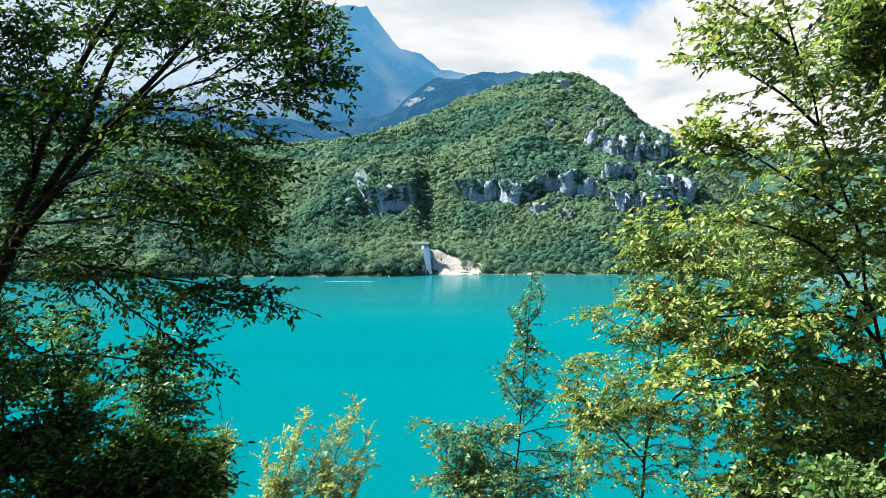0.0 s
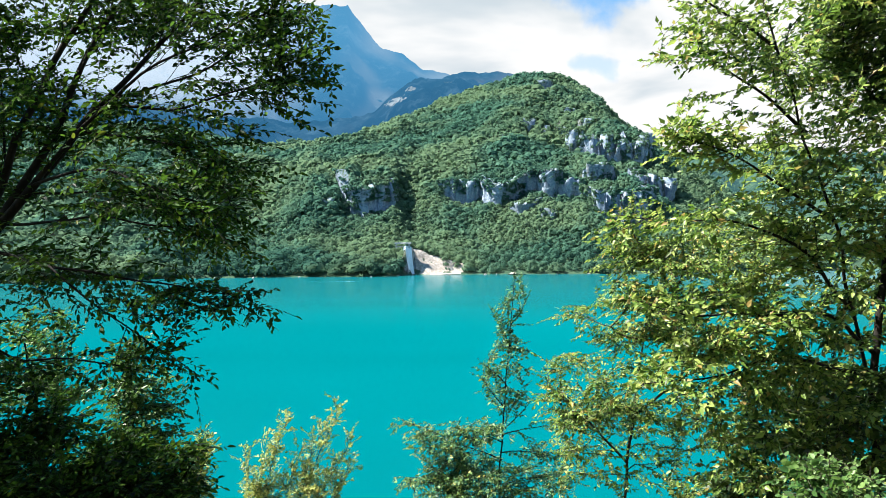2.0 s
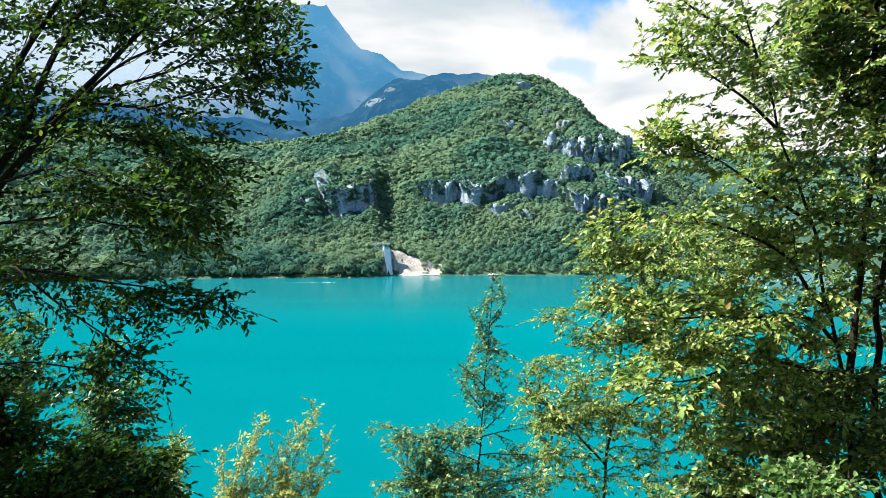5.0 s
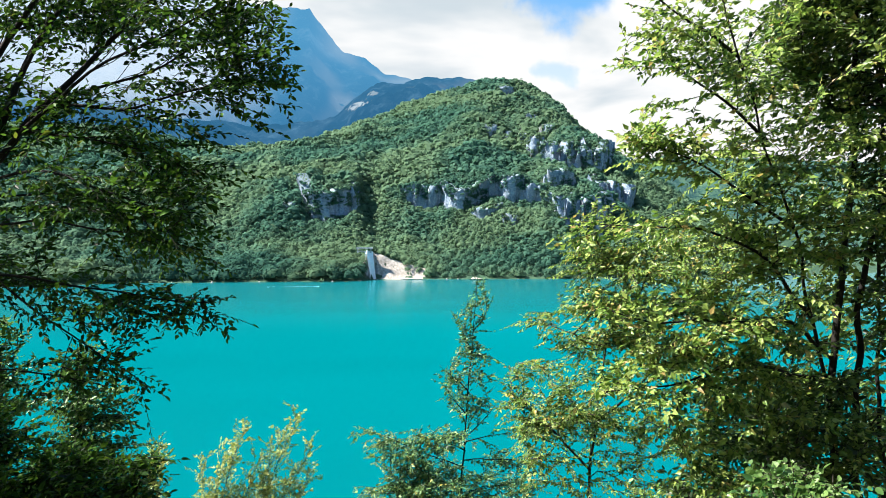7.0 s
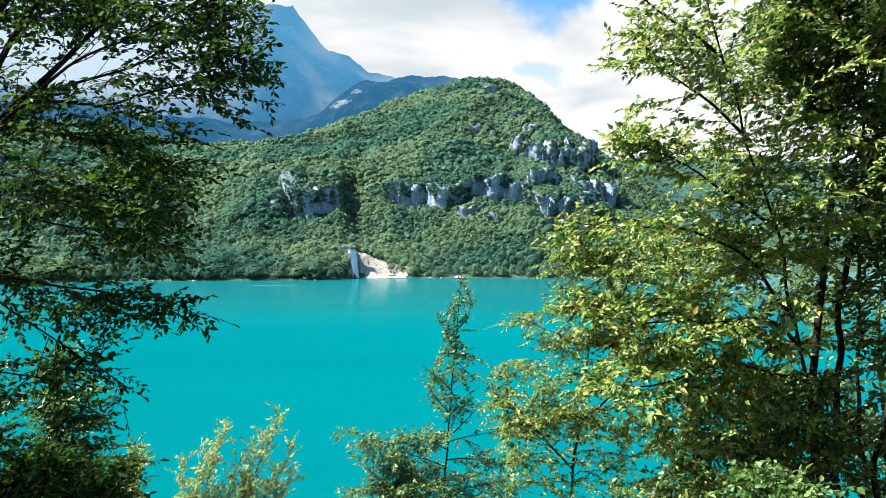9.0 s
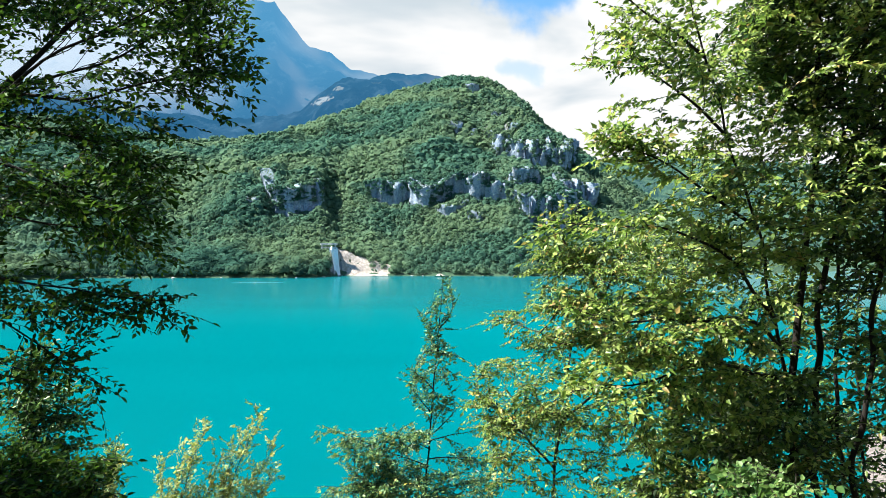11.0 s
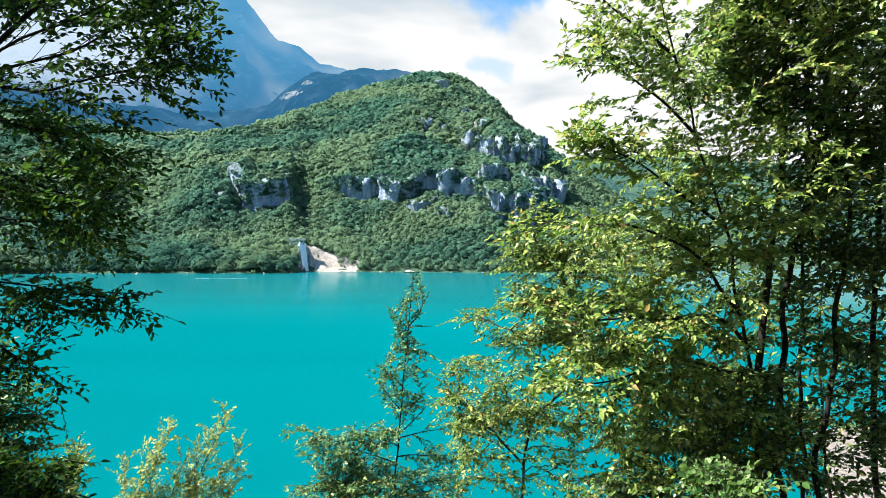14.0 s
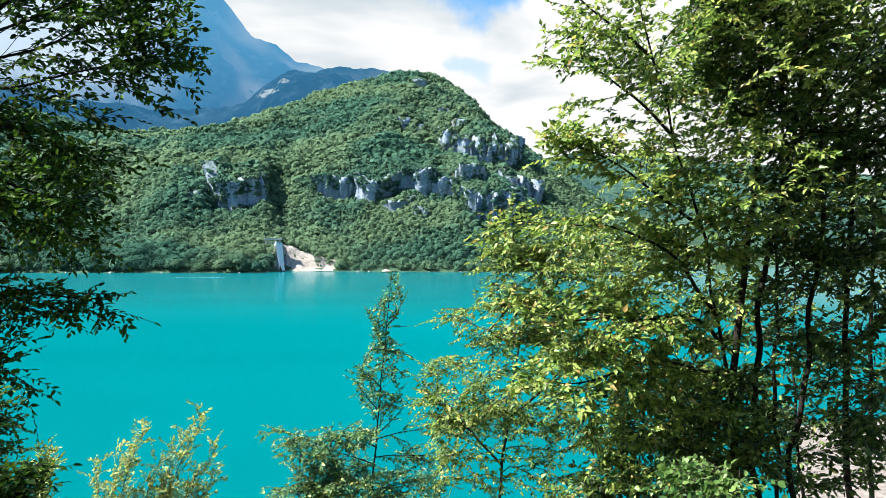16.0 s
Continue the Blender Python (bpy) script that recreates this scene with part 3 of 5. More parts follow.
# ---------------------------------------------------------------- rock faces
def cliff_face(xs, ys, seed, label):
    """A weathered wall of rock that follows its line on the plan, cut into buttresses, ledges and fissures."""
    pts = np.stack([xs, ys], axis=1).astype(float)
    run = np.concatenate([[0], np.cumsum(np.linalg.norm(np.diff(pts, axis=0), axis=1))])
    q = np.arange(0, run[-1], 0.75)
    px, py = np.interp(q, run, pts[:, 0]), np.interp(q, run, pts[:, 1])
    tx, ty = np.gradient(px), np.gradient(py)
    size = np.hypot(tx, ty)
    nx, ny = ty / size, -tx / size
    foot = np.minimum(land(px + nx * 7, py + ny * 7), land(px + nx * 3, py + ny * 3)) - 2.0
    head = land(px - nx * 5, py - ny * 5) + 0.6 + 1.3 * fractal(q, q * 0, 9, seed, 4)
    head = np.maximum(head, foot + 1.5)
    rows = int(np.clip(np.max(head - foot) / 0.8, 8, 48))
    v = np.linspace(0, 1, rows)[None, :]
    z = foot[:, None] + (head - foot)[:, None] * v
    qq = np.broadcast_to(q[:, None], z.shape)
    # undercut stretches between leaning buttresses, each panel turned a little to the east behind a sharp western edge
    big = np.clip((head - foot) / 18.0, 0.12, 1.0)[:, None]
    under = ease(0.30, 0.50, value_noise(qq / 13, z / 40, seed + 11))
    out = 0.8 + (1 - under) * 1.6 * (1 - v) + under * (4.8 * v - 1.5) * big + 2.0 * np.sqrt(big) * fractal(qq, z * 0.35, 8, seed + 20, 5, 0.6)
    bent = qq + 7 * fractal(qq, z * 0.35, 30, seed + 30, 4)
    for period, deep in ((11.3, 3.0), (4.7, 1.4), (2.3, 0.7)):
        out = out + deep * big * (1 - (bent / period - np.floor(bent / period))) * (0.4 + 1.0 * value_noise(qq / 15, z / 14, seed + 33))
    ledge = z / 8.0 + 2.2 * fractal(qq, z * 0.2, 18, seed + 40, 4)
    out = out + 0.7 * (ledge - np.floor(ledge)) * value_noise(qq / 11 + 5, z / 7, seed + 44)
    out = np.maximum(out, 0.15) * (1 - ease(0.95, 1.0, v)) - (0.6 + 1.4 * big) * ease(0.96, 1.0, v)
    x, y = px[:, None] + nx[:, None] * out, py[:, None] + ny[:, None] * out
    n, k = z.shape
    i = np.arange(n * k).reshape(n, k)
    faces = np.stack([i[:-1, :-1].ravel(), i[:-1, 1:].ravel(), i[1:, 1:].ravel(), i[1:, :-1].ravel()], axis=1)[:, ::-1]
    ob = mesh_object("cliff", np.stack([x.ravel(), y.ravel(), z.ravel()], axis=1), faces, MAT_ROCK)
    # bushes that hold on to the face
    rng = np.random.default_rng(seed)
    free = value_noise(qq / 9, z / 8, seed + 50) + 0.25 * (1 - 2 * np.abs(v - 0.5))
    for a, b in zip(*np.nonzero((free < 0.70) & (rng.random(z.shape) < 0.17))):
        LEDGE_BUSHES.append((x[a, b], y[a, b], z[a, b]))
    # and along the lip
    for a in np.nonzero(rng.random(len(q)) < 0.75)[0]:
        b = rows - 1 - int(rng.integers(0, 3))
        LEDGE_BUSHES.append((x[a, b], y[a, b] + 0.3, z[a, b] + 0.2))
    return tagged(ob, label, "cliff", "limestone cliffs of the hillside")


LEDGE_BUSHES = []


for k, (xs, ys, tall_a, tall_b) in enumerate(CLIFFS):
    cliff_face(xs, ys, 300 + 7 * k, "tall pale limestone cliff tinted for blue shade on the wooded hillside" if tall_a > 15 else "small pale limestone outcrop among trees on the hillside")


# ---------------------------------------------------------------- forest on the far slopes
def blobs(rng, centres, sizes, per, jitter, leaf):
    """Leafy clumps: many small tilted quads round each crown's centre."""
    n = len(centres)
    d = rng.normal(size=(n, per, 3))
    d[..., 2] = np.abs(d[..., 2]) * 0.9 - 0.25
    d /= np.linalg.norm(d, axis=2, keepdims=True)
    pos = centres[:, None] + d * sizes[:, None, :] * rng.uniform(0.72, 1.08, (n, per, 1))
    nrm = d * 1.25 + rng.normal(size=d.shape) * jitter + np.array((0, 0, 0.40))
    nrm /= np.linalg.norm(nrm, axis=2, keepdims=True)
    ref = rng.normal(size=d.shape)
    u = np.cross(nrm, ref)
    u /= np.linalg.norm(u, axis=2, keepdims=True)
    v = np.cross(nrm, u)
    s = sizes[:, None, :1] * rng.uniform(0.65, 1.35, (n, per, 1)) * leaf
    c = np.stack([pos - u * s - v * s * 0.7, pos + u * s * 0.8 - v * s, pos + u * s + v * s * 0.8, pos - u * s * 0.7 + v * s], axis=2)
    soft = d + np.array((0, 0, 0.25)) + 0.22 * nrm
    soft /= np.linalg.norm(soft, axis=2, keepdims=True)
    return c.reshape(-1, 3), np.repeat(soft.reshape(-1, 3), 4, axis=0)


def leafy_mass(name, v, normals, tint, label, category):
    """Clumps of leaves as one mesh, each crown rounded by the way its leaves face."""
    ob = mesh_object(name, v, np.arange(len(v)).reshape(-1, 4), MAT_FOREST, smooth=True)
    ob.data.normals_split_custom_set_from_vertices(normals.astype(np.float32))
    attr = ob.data.attributes.new("tint", "FLOAT", "POINT")
    attr.data.foreach_set("value", tint.astype(np.float32))
    return tagged(ob, label, category, kind="stuff")


def forest(name, label, x0, x1, y0, y1, gap, size, per, seed, keep, tone=0.52):
    rng = np.random.default_rng(seed)
    gx, gy = np.meshgrid(np.arange(x0, x1, gap), np.arange(y0, y1, gap))
    x = gx.ravel() + rng.uniform(-0.5, 0.5, gx.size) * gap
    y = gy.ravel() + rng.uniform(-0.5, 0.5, gx.size) * gap
    z = land(x, y)
    ax = (land(x + 2.0, y) - land(x - 2.0, y)) / 4.0
    ay = (land(x, y + 2.0) - land(x, y - 2.0)) / 4.0
    slope = np.hypot(ax, ay)
    ok = (z > 0.3) & ((slope < 1.8) | (rng.random(x.size) < 0.6)) & keep(x, y) & ~on_cliff(x, y)
    x, y, z = x[ok], y[ok], z[ok]
    r = size * np.clip(rng.lognormal(-0.05, 0.27, x.size), 0.45, 1.7) * (0.7 + 0.6 * value_noise(x / 40, y / 40, seed))
    c = np.stack([x, y, z + r * 0.65], axis=1)
    s = np.stack([r, r, r * rng.uniform(0.7, 1.15, x.size)], axis=1)
    v, normals = blobs(rng, c, s, per, 0.30, 1.5 / math.sqrt(per))
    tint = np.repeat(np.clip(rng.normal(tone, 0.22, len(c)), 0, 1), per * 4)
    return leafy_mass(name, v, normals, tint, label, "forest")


def ledge_bushes():
    rng = np.random.default_rng(77)
    c = np.array(LEDGE_BUSHES)
    r = rng.uniform(0.6, 2.1, len(c))
    per = 18
    v, normals = blobs(rng, c, np.stack([r, r, r * 0.8], axis=1), per, 0.4, 1.5 / math.sqrt(per))
    tint = np.repeat(np.clip(rng.normal(0.4, 0.25, len(c)), 0, 1), per * 4)
    return leafy_mass("woods", v, normals, tint, "small green bushes clinging to the limestone cliffs", "bushes")


ledge_bushes()


def in_sight(x, y):
    rz, ry = ridge(x)
    return (y < ry + 9) & (np.abs(np.degrees(np.arctan2(x, y)) - 1) < 34)


def off_gravel(x, y):
    s = shore(x)
    fan = (x > -14.5) & (x < 27) & (y < s + np.interp(x, (-18, -6, 0, 12, 27), (20, 19, 15, 10, 8)) + 2.5 * np.sin(x * 0.9) + 2.0 * np.sin(x * 2.3))
    head = (x > -18) & (x < -8) & (y > s + 12) & (y < 470)
    return ~fan & ~head & ~((x > 50) & (x < 62) & (y < s + 5))


forest("woods", "mixed broadleaf forest on the upper hillside", -420, 420, 300, 975, 3.5, 2.5, 12, 5, lambda x, y: in_sight(x, y) & (y - shore(x) > 150))
forest("woods", "mixed broadleaf forest on the lower hillside", -420, 330, 300, 680, 3.05, 2.15, 26, 15,
       lambda x, y: in_sight(x, y) & off_gravel(x, y) & (y - shore(x) <= 150) & (y - shore(x) > 22))
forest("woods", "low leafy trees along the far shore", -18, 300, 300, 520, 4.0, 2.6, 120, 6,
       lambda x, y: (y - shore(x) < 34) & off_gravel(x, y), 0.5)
# lowest tone paints the shade that lies on the point
forest("woods", "leafy trees on the wooded point beside the waterfall, tinted dark for shade", -250, -14, 300, 520, 4.2, 2.9, 120, 16,
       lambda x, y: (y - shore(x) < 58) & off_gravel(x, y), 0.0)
# unseen wood added on that slope to darken the near shade
forest("woods", "unseen broadleaf wood added behind the camera to hold back skylight", -70, 70, -90, -5, 6.0, 4.6, 45, 8, lambda x, y: y < -5)


# ---------------------------------------------------------------- waterfall, gravel and shore things
def draped(name, outline_left, outline_right, rows, lift, mat, rough, seed):
    """A strip of loose ground laid over the land between two border lines, each a function of the row 0 to 1."""
    k = 22
    t = np.linspace(0, 1, rows)[:, None]
    v = np.linspace(0, 1, k)[None, :]
    lx, ly = outline_left(t)
    rx, ry = outline_right(t)
    x, y = lx * (1 - v) + rx * v, ly * (1 - v) + ry * v
    z = np.maximum(land(x, y), 0.0) + lift * np.sin(np.pi * np.clip(v, 0.05, 0.95)) + rough * fractal(x, y, 7, seed, 4)
    i = np.arange(rows * k).reshape(rows, k)
    faces = np.stack([i[:-1, :-1].ravel(), i[:-1, 1:].ravel(), i[1:, 1:].ravel(), i[1:, :-1].ravel()], axis=1)
    return mesh_object(name, np.stack([x.ravel(), y.ravel(), z.ravel()], axis=1), faces, mat, smooth=True)


scree = draped("gravel_fan", lambda t: (-9 + 0 * t, shore(-9.0) - 1.5 + 17 * t), lambda t: (27 - 2 * t, shore(26.0) - 1.5 + 15 * t), 30, 0.35, MAT_GRAVEL, 0.8, 3)
tagged(scree, "bright pale gravel slope beside the waterfall", "gravel", kind="structure")
spit = draped("gravel_spit", lambda t: (50 + 3 * t, 449 + 10 * t), lambda t: (63 - 6 * t, 449 + 10 * t), 10, 0.8, MAT_GRAVEL, 0.5, 4)
tagged(spit, "small pale gravel spit at the waterline", "gravel", kind="structure")


def waterfall():
    """White water running down a chute into the lake, widening towards its foot."""
    rng = np.random.default_rng(12)
    rows, k = 60, 16
    t = np.linspace(0, 1, rows)[:, None]
    v = np.linspace(-1, 1, k)[None, :]
    half = 2.6 - 0.3 * t + 0.9 * ease(0.88, 1.0, t)
    mid = -11.4 + 3.0 * t ** 1.15
    x = mid + half * v
    y = shore(mid) - 1.0 + 14.0 * (1 - t) + 0.3 * np.abs(v)
    bed = np.minimum(land(mid, shore(mid) - 1.0 + 14.0 * (1 - t)), 17.0)
    z = np.maximum(np.maximum(bed, land(x, y)) + 0.35, 0.12) + 0.3 * (1 - v * v) + 0.14 * np.sin(v * 9 + 3 * t) + rng.normal(0, 0.06, (rows, k))
    i = np.arange(rows * k).reshape(rows, k)
    faces = np.stack([i[:-1, :-1].ravel(), i[:-1, 1:].ravel(), i[1:, 1:].ravel(), i[1:, :-1].ravel()], axis=1)
    ob = mesh_object("waterfall", np.stack([np.broadcast_to(x, z.shape).ravel(), np.broadcast_to(y, z.shape).ravel(), z.ravel()], axis=1), faces[:, ::-1], MAT_FOAM, smooth=True)
    return tagged(ob, "white waterfall pouring down a chute into the lake", "waterfall")


def block(bm, size, m, bevel=0.0):
    made = bmesh.ops.create_cube(bm, size=1.0, matrix=m @ Matrix.Diagonal((*size, 1.0)))
    if bevel:
        edges = {e for vert in made["verts"] for e in vert.link_edges}
        bmesh.ops.bevel(bm, geom=list(edges), offset=bevel, segments=1, affect="EDGES")


def weir():
    """A small concrete weir above the fall: a deck on two piers with a rail."""
    root = tagged(new("weir"), "small pale concrete weir at the head of a waterfall", "weir")
    root.location = (-14.0, float(shore(-12.0)) + 14.5, 18.3)
    for name, size, at in (("deck", (10.5, 3.0, 0.5), (0, 0, 1.0)), ("parapet", (10.5, 0.25, 0.6), (0, -1.3, 1.55)), ("pier", (0.9, 2.6, 2.6), (-4.2, 0, -0.5)),
                           ("pier", (0.9, 2.6, 2.6), (3.9, 0, -0.5)), ("sill", (7.2, 1.6, 0.9), (-0.3, 0.6, -0.8))):
        b = bmesh.new()
        block(b, size, Matrix.Translation(at), 0.08)
        part(name, b, MAT_CONCRETE, root)
    return root


waterfall()
weir()


def wake(x0, x1, y, seed):
    """A long pale line of foam left on the calm water."""
    q = np.linspace(0, 1, 60)
    x, bow = x0 + (x1 - x0) * q, y + 2.5 * q + 0.8 * fractal(q * 60, q * 0, 18, seed, 3)
    half = (0.16 + 0.30 * value_noise(q * 14, q * 0, seed + 1)) * np.sin(np.pi * np.clip(q, 0.01, 0.99)) ** 0.5
    z = np.full(60, 0.015)
    i = np.arange(59)
    v = np.concatenate([np.stack([x, bow - half, z], axis=1), np.stack([x, bow + half, z + 0.01], axis=1)])
    ob = mesh_object("wake", v, np.stack([i, i + 1, i + 61, i + 60], axis=1), MAT_FOAM, smooth=True)
    return tagged(ob, "thin pale line of foam on the calm lake", "foam")


wake(-58, -33, 362.0, 61)


def shore_rock(at, size, seed):
    b = bmesh.new()
    bmesh.ops.create_icosphere(b, subdivisions=2, radius=1.0)
    for vert in b.verts:
        k = 0.75 + 0.45 * noise.noise(vert.co * 1.3 + Vector((seed * 3.7, 0, 0)))
        vert.co = Vector((vert.co.x * size[0], vert.co.y * size[1], vert.co.z * size[2])) * k
    ob = part("shore_rock", b, MAT_STONE, None)
    ob.location = at
    return tagged(ob, "pale boulder lying at the far waterline", "rock", "rocks along the far shore")


rng_rocks = random.Random(4)
for rx in (-118, -97, -72, -31, -16, 37, 44, 81, 101):
    shore_rock((rx, float(shore(rx)) - 3.0 + rng_rocks.uniform(-2, 1), 0.2), (rng_rocks.uniform(0.6, 1.7), rng_rocks.uniform(0.6, 1.2), rng_rocks.uniform(0.3, 0.7)), rx)


# ---------------------------------------------------------------- near trees
# a leaf folded along its midrib: base, tip, and two corners on either side
LEAF_SHAPE = np.array(((0, 0, 0), (1.0, 0, -0.10), (0.28, 0.22, 0.06), (0.64, 0.20, 0.02), (0.28, -0.22, 0.06), (0.64, -0.20, 0.02)))
# a toothed leaf with a short lobe on either side
LOBED_SHAPE = np.array(((0, 0, 0), (1.0, 0, -0.12), (0.30, 0.27, 0.07), (0.62, 0.15, 0.0), (0.36, -0.26, 0.07), (0.58, -0.16, 0.0)))
LEAF_TRIS = np.array(((0, 3, 2), (0, 1, 3), (0, 5, 1), (0, 4, 5)))


def unit(v):
    return v / np.maximum(np.linalg.norm(v, axis=-1, keepdims=True), 1e-9)


class Grown:
    """A branching skeleton: nodes with a parent each. Stems are laid first, then twigs reach out to places in the crown."""

    def __init__(self, seed):
        self.rng = np.random.default_rng(seed)
        self.pos, self.par, self.own = [], [], []
        self.min_r = []
        self.twigs, self.stems, self.wood = [], [], []

    def node(self, p, parent, r=0.0):
        self.pos.append(np.asarray(p, dtype=float))
        self.par.append(parent)
        self.min_r.append(r)
        return len(self.pos) - 1

    def stem(self, points, r0, r1, wobble=0.015, join=True, bearing=True):
        """A trunk or limb through some points, tapering from r0 to r1."""
        pts = np.array(points, dtype=float)
        seg = np.linalg.norm(np.diff(pts, axis=0), axis=1)
        s = np.concatenate([[0], np.cumsum(seg)])
        n = max(int(s[-1] / 0.09), 3)
        q = np.linspace(0, s[-1], n)
        # smooth curve through the points
        line = np.stack([np.interp(q, s, pts[:, k]) for k in range(3)], axis=1)
        for _ in range(4):
            line[1:-1] = (line[:-2] + 2 * line[1:-1] + line[2:]) / 4
        phase = self.rng.uniform(0, 6.28, 3)
        line += wobble * np.stack([np.sin(q * 5.3 + phase[k]) + 0.6 * np.sin(q * 11.7 + 2 * phase[k]) for k in range(3)], axis=1) * np.sin(np.pi * np.clip(q / s[-1], 0, 1))[:, None]
        parent = -1
        if join and self.pos:
            parent = int(np.argmin(np.linalg.norm(np.array(self.pos) - line[0], axis=1)))
        ids = []
        for k in range(n):
            parent = self.node(line[k], parent, r0 + (r1 - r0) * (k / (n - 1)) ** 0.8)
            ids.append(parent)
        self.stems.append(ids)
        self.wood.extend(ids)
        return ids

    def reach(self, centre, radii, count, droop=0.0, shell=0.5, leafy=0.55, side=0.24, rise=0.06):
        """Sprays towards count places in an ellipsoid, each from the nearest wood: a branchlet with side twigs in one plane."""
        rng = self.rng
        count = max(int(count * 0.40), 3)
        d = unit(rng.normal(size=(count, 3)))
        goals = np.asarray(centre) + d * np.asarray(radii) * (shell + (1 - shell) * rng.random((count, 1))) ** 0.6
        have = np.array([self.pos[k] for k in self.wood])
        order = np.argsort([np.min(np.linalg.norm(have - g, axis=1)) for g in goals])
        for g in goals[order]:
            if len(self.wood) > len(have):
                have = np.concatenate([have, np.array([self.pos[k] for k in self.wood[len(have):]])])
            away = g - have
            dist = np.linalg.norm(away, axis=1)
            cost = dist + 0.5 * np.maximum(have[:, 2] - g[2], 0) + 0.02 * rng.random(len(have))
            cost = np.where(dist < 0.28, cost + 0.4, cost)
            c = int(np.argmin(cost))
            k, length, p0 = self.wood[c], dist[c], have[c]
            back = p0 - self.pos[self.par[k]] if self.par[k] >= 0 else np.array((0, 0, 1.0))
            d0 = unit(unit(back) * 0.55 + unit(away[c]) + rng.normal(size=3) * 0.15)
            steps = max(int(length / 0.07), 3)
            mid = p0 + d0 * length * 0.5 + np.array((0, 0, rise * length))
            parent, ids = k, []
            for q in range(1, steps + 1):
                t = q / steps
                p = (1 - t) ** 2 * p0 + 2 * t * (1 - t) * mid + t * t * g + rng.normal(size=3) * 0.005
                p[2] -= droop * length * t * t
                parent = self.node(p, parent, 0.0)
                ids.append(parent)
            self.wood.extend(ids)
            self.twigs.append(([k] + ids, min(leafy, 0.3)))
            self.feather(k, ids, leafy, side, rise)

    def feather(self, k, ids, leafy, side, rise):
        """Side twigs along the outer part of a branchlet, alternating in one plane."""
        rng = self.rng
        chain = [k] + ids
        line = np.array([self.pos[m] for m in chain])
        seg = np.concatenate([[0], np.cumsum(np.linalg.norm(np.diff(line, axis=0), axis=1))])
        total = seg[-1]
        up = unit(np.array((0, 0, 0.8)) + 0.35 * np.array(sun_dir) + rng.normal(size=3) * 0.25)
        at, flip = max(total - leafy * 1.15, 0.06), rng.choice((-1.0, 1.0))
        while at < total - 0.03:
            m = min(max(int(np.searchsorted(seg, at)), 1), len(line) - 1)
            fwd = unit(line[m] - line[m - 1])
            across = unit(np.cross(fwd, up))
            w = unit(fwd * rng.uniform(0.55, 0.9) + across * flip * rng.uniform(0.6, 0.95) + rng.normal(size=3) * 0.16 + np.array((0, 0, -0.08 + rise)))
            reach_out = side * rng.uniform(0.5, 1.1) * (0.45 + 0.55 * (total - at) / max(leafy, 0.05)) + 0.04
            n = max(int(reach_out / 0.08), 1) + 1
            own, last = [chain[m]], chain[m]
            for q in range(1, n + 1):
                t = q / n
                last = self.node(line[m] + w * reach_out * t + np.array((0, 0, -0.10 * reach_out * t * t)) + rng.normal(size=3) * 0.003, last, 0.0)
                own.append(last)
            self.twigs.append((own, reach_out * 0.95))
            flip = -flip
            at += rng.uniform(0.05, 0.085)

    def clothe(self, ids, start=0.3, gap=0.07, length=0.45, open_=0.75, droop=0.06, side=0.2, thin=1.0):
        """Branchlets along a limb, alternating, swept forward and shortening towards its tip, each feathered with twigs."""
        rng = self.rng
        line = np.array([self.pos[m] for m in ids])
        n = len(ids)
        step, at, flip = gap / 0.09, n * start, 1.0
        while at < n - 1:
            m = int(at)
            at += step * rng.uniform(0.6, 1.4)
            if rng.random() > thin:
                continue
            fwd = unit(line[min(m + 1, n - 1)] - line[max(m - 1, 0)])
            roll = rng.uniform(-0.9, 0.9)
            up = unit(np.array((0, 0, 1.0)) + rng.normal(size=3) * 0.2)
            across = unit(np.cross(fwd, up)) * flip
            lift = np.cross(across, fwd) * flip
            aim = unit(fwd * rng.uniform(0.5, 1.0) + (across * math.cos(roll) + lift * math.sin(roll)) * open_ * rng.uniform(0.6, 1.2) + rng.normal(size=3) * 0.12)
            flip = -flip
            far = length * rng.uniform(0.45, 1.15) * (0.45 + 0.55 * (1 - (m / n - start) / max(1 - start, 0.01)))
            steps = max(int(far / 0.07), 3)
            parent, own = ids[m], []
            for q in range(1, steps + 1):
                t = q / steps
                p = line[m] + aim * far * t + fwd * far * 0.16 * t * t - np.array((0, 0, droop * far * t * t)) + rng.normal(size=3) * 0.005
                parent = self.node(p, parent, 0.0)
                own.append(parent)
            self.wood.extend(own)
            self.twigs.append(([ids[m]] + own, min(far * 0.8, 0.3)))
            self.feather(ids[m], own, far * 0.75, side, 0.02)
        tail = ids[max(n - 6, 1):]
        self.twigs.append(([ids[max(n - 7, 0)]] + tail, 0.4))

    def radii(self, tip=0.0011, power=2.6):
        n = len(self.pos)
        acc = np.zeros(n)
        r = np.zeros(n)
        for k in range(n - 1, -1, -1):
            r[k] = max(acc[k] ** (1 / power) if acc[k] > 0 else tip, self.min_r[k])
            if self.par[k] >= 0:
                acc[self.par[k]] += r[k] ** power * (0.9 if self.min_r[k] == 0 else 0.2)
        return r

    def tube(self, ids, r, sides, from_side=False):
        p = np.array([self.pos[i] for i in ids])
        rr = np.array([r[i] for i in ids])
        if from_side:
            rr[0] = rr[1] * 1.15
        tan = unit(np.gradient(p, axis=0))
        ref = np.array((0.31, 0.77, 0.55))
        u = unit(np.cross(tan, ref))
        v = np.cross(tan, u)
        a = np.linspace(0, 2 * np.pi, sides, endpoint=False)
        ring = p[:, None] + rr[:, None, None] * (np.cos(a)[None, :, None] * u[:, None] + np.sin(a)[None, :, None] * v[:, None])
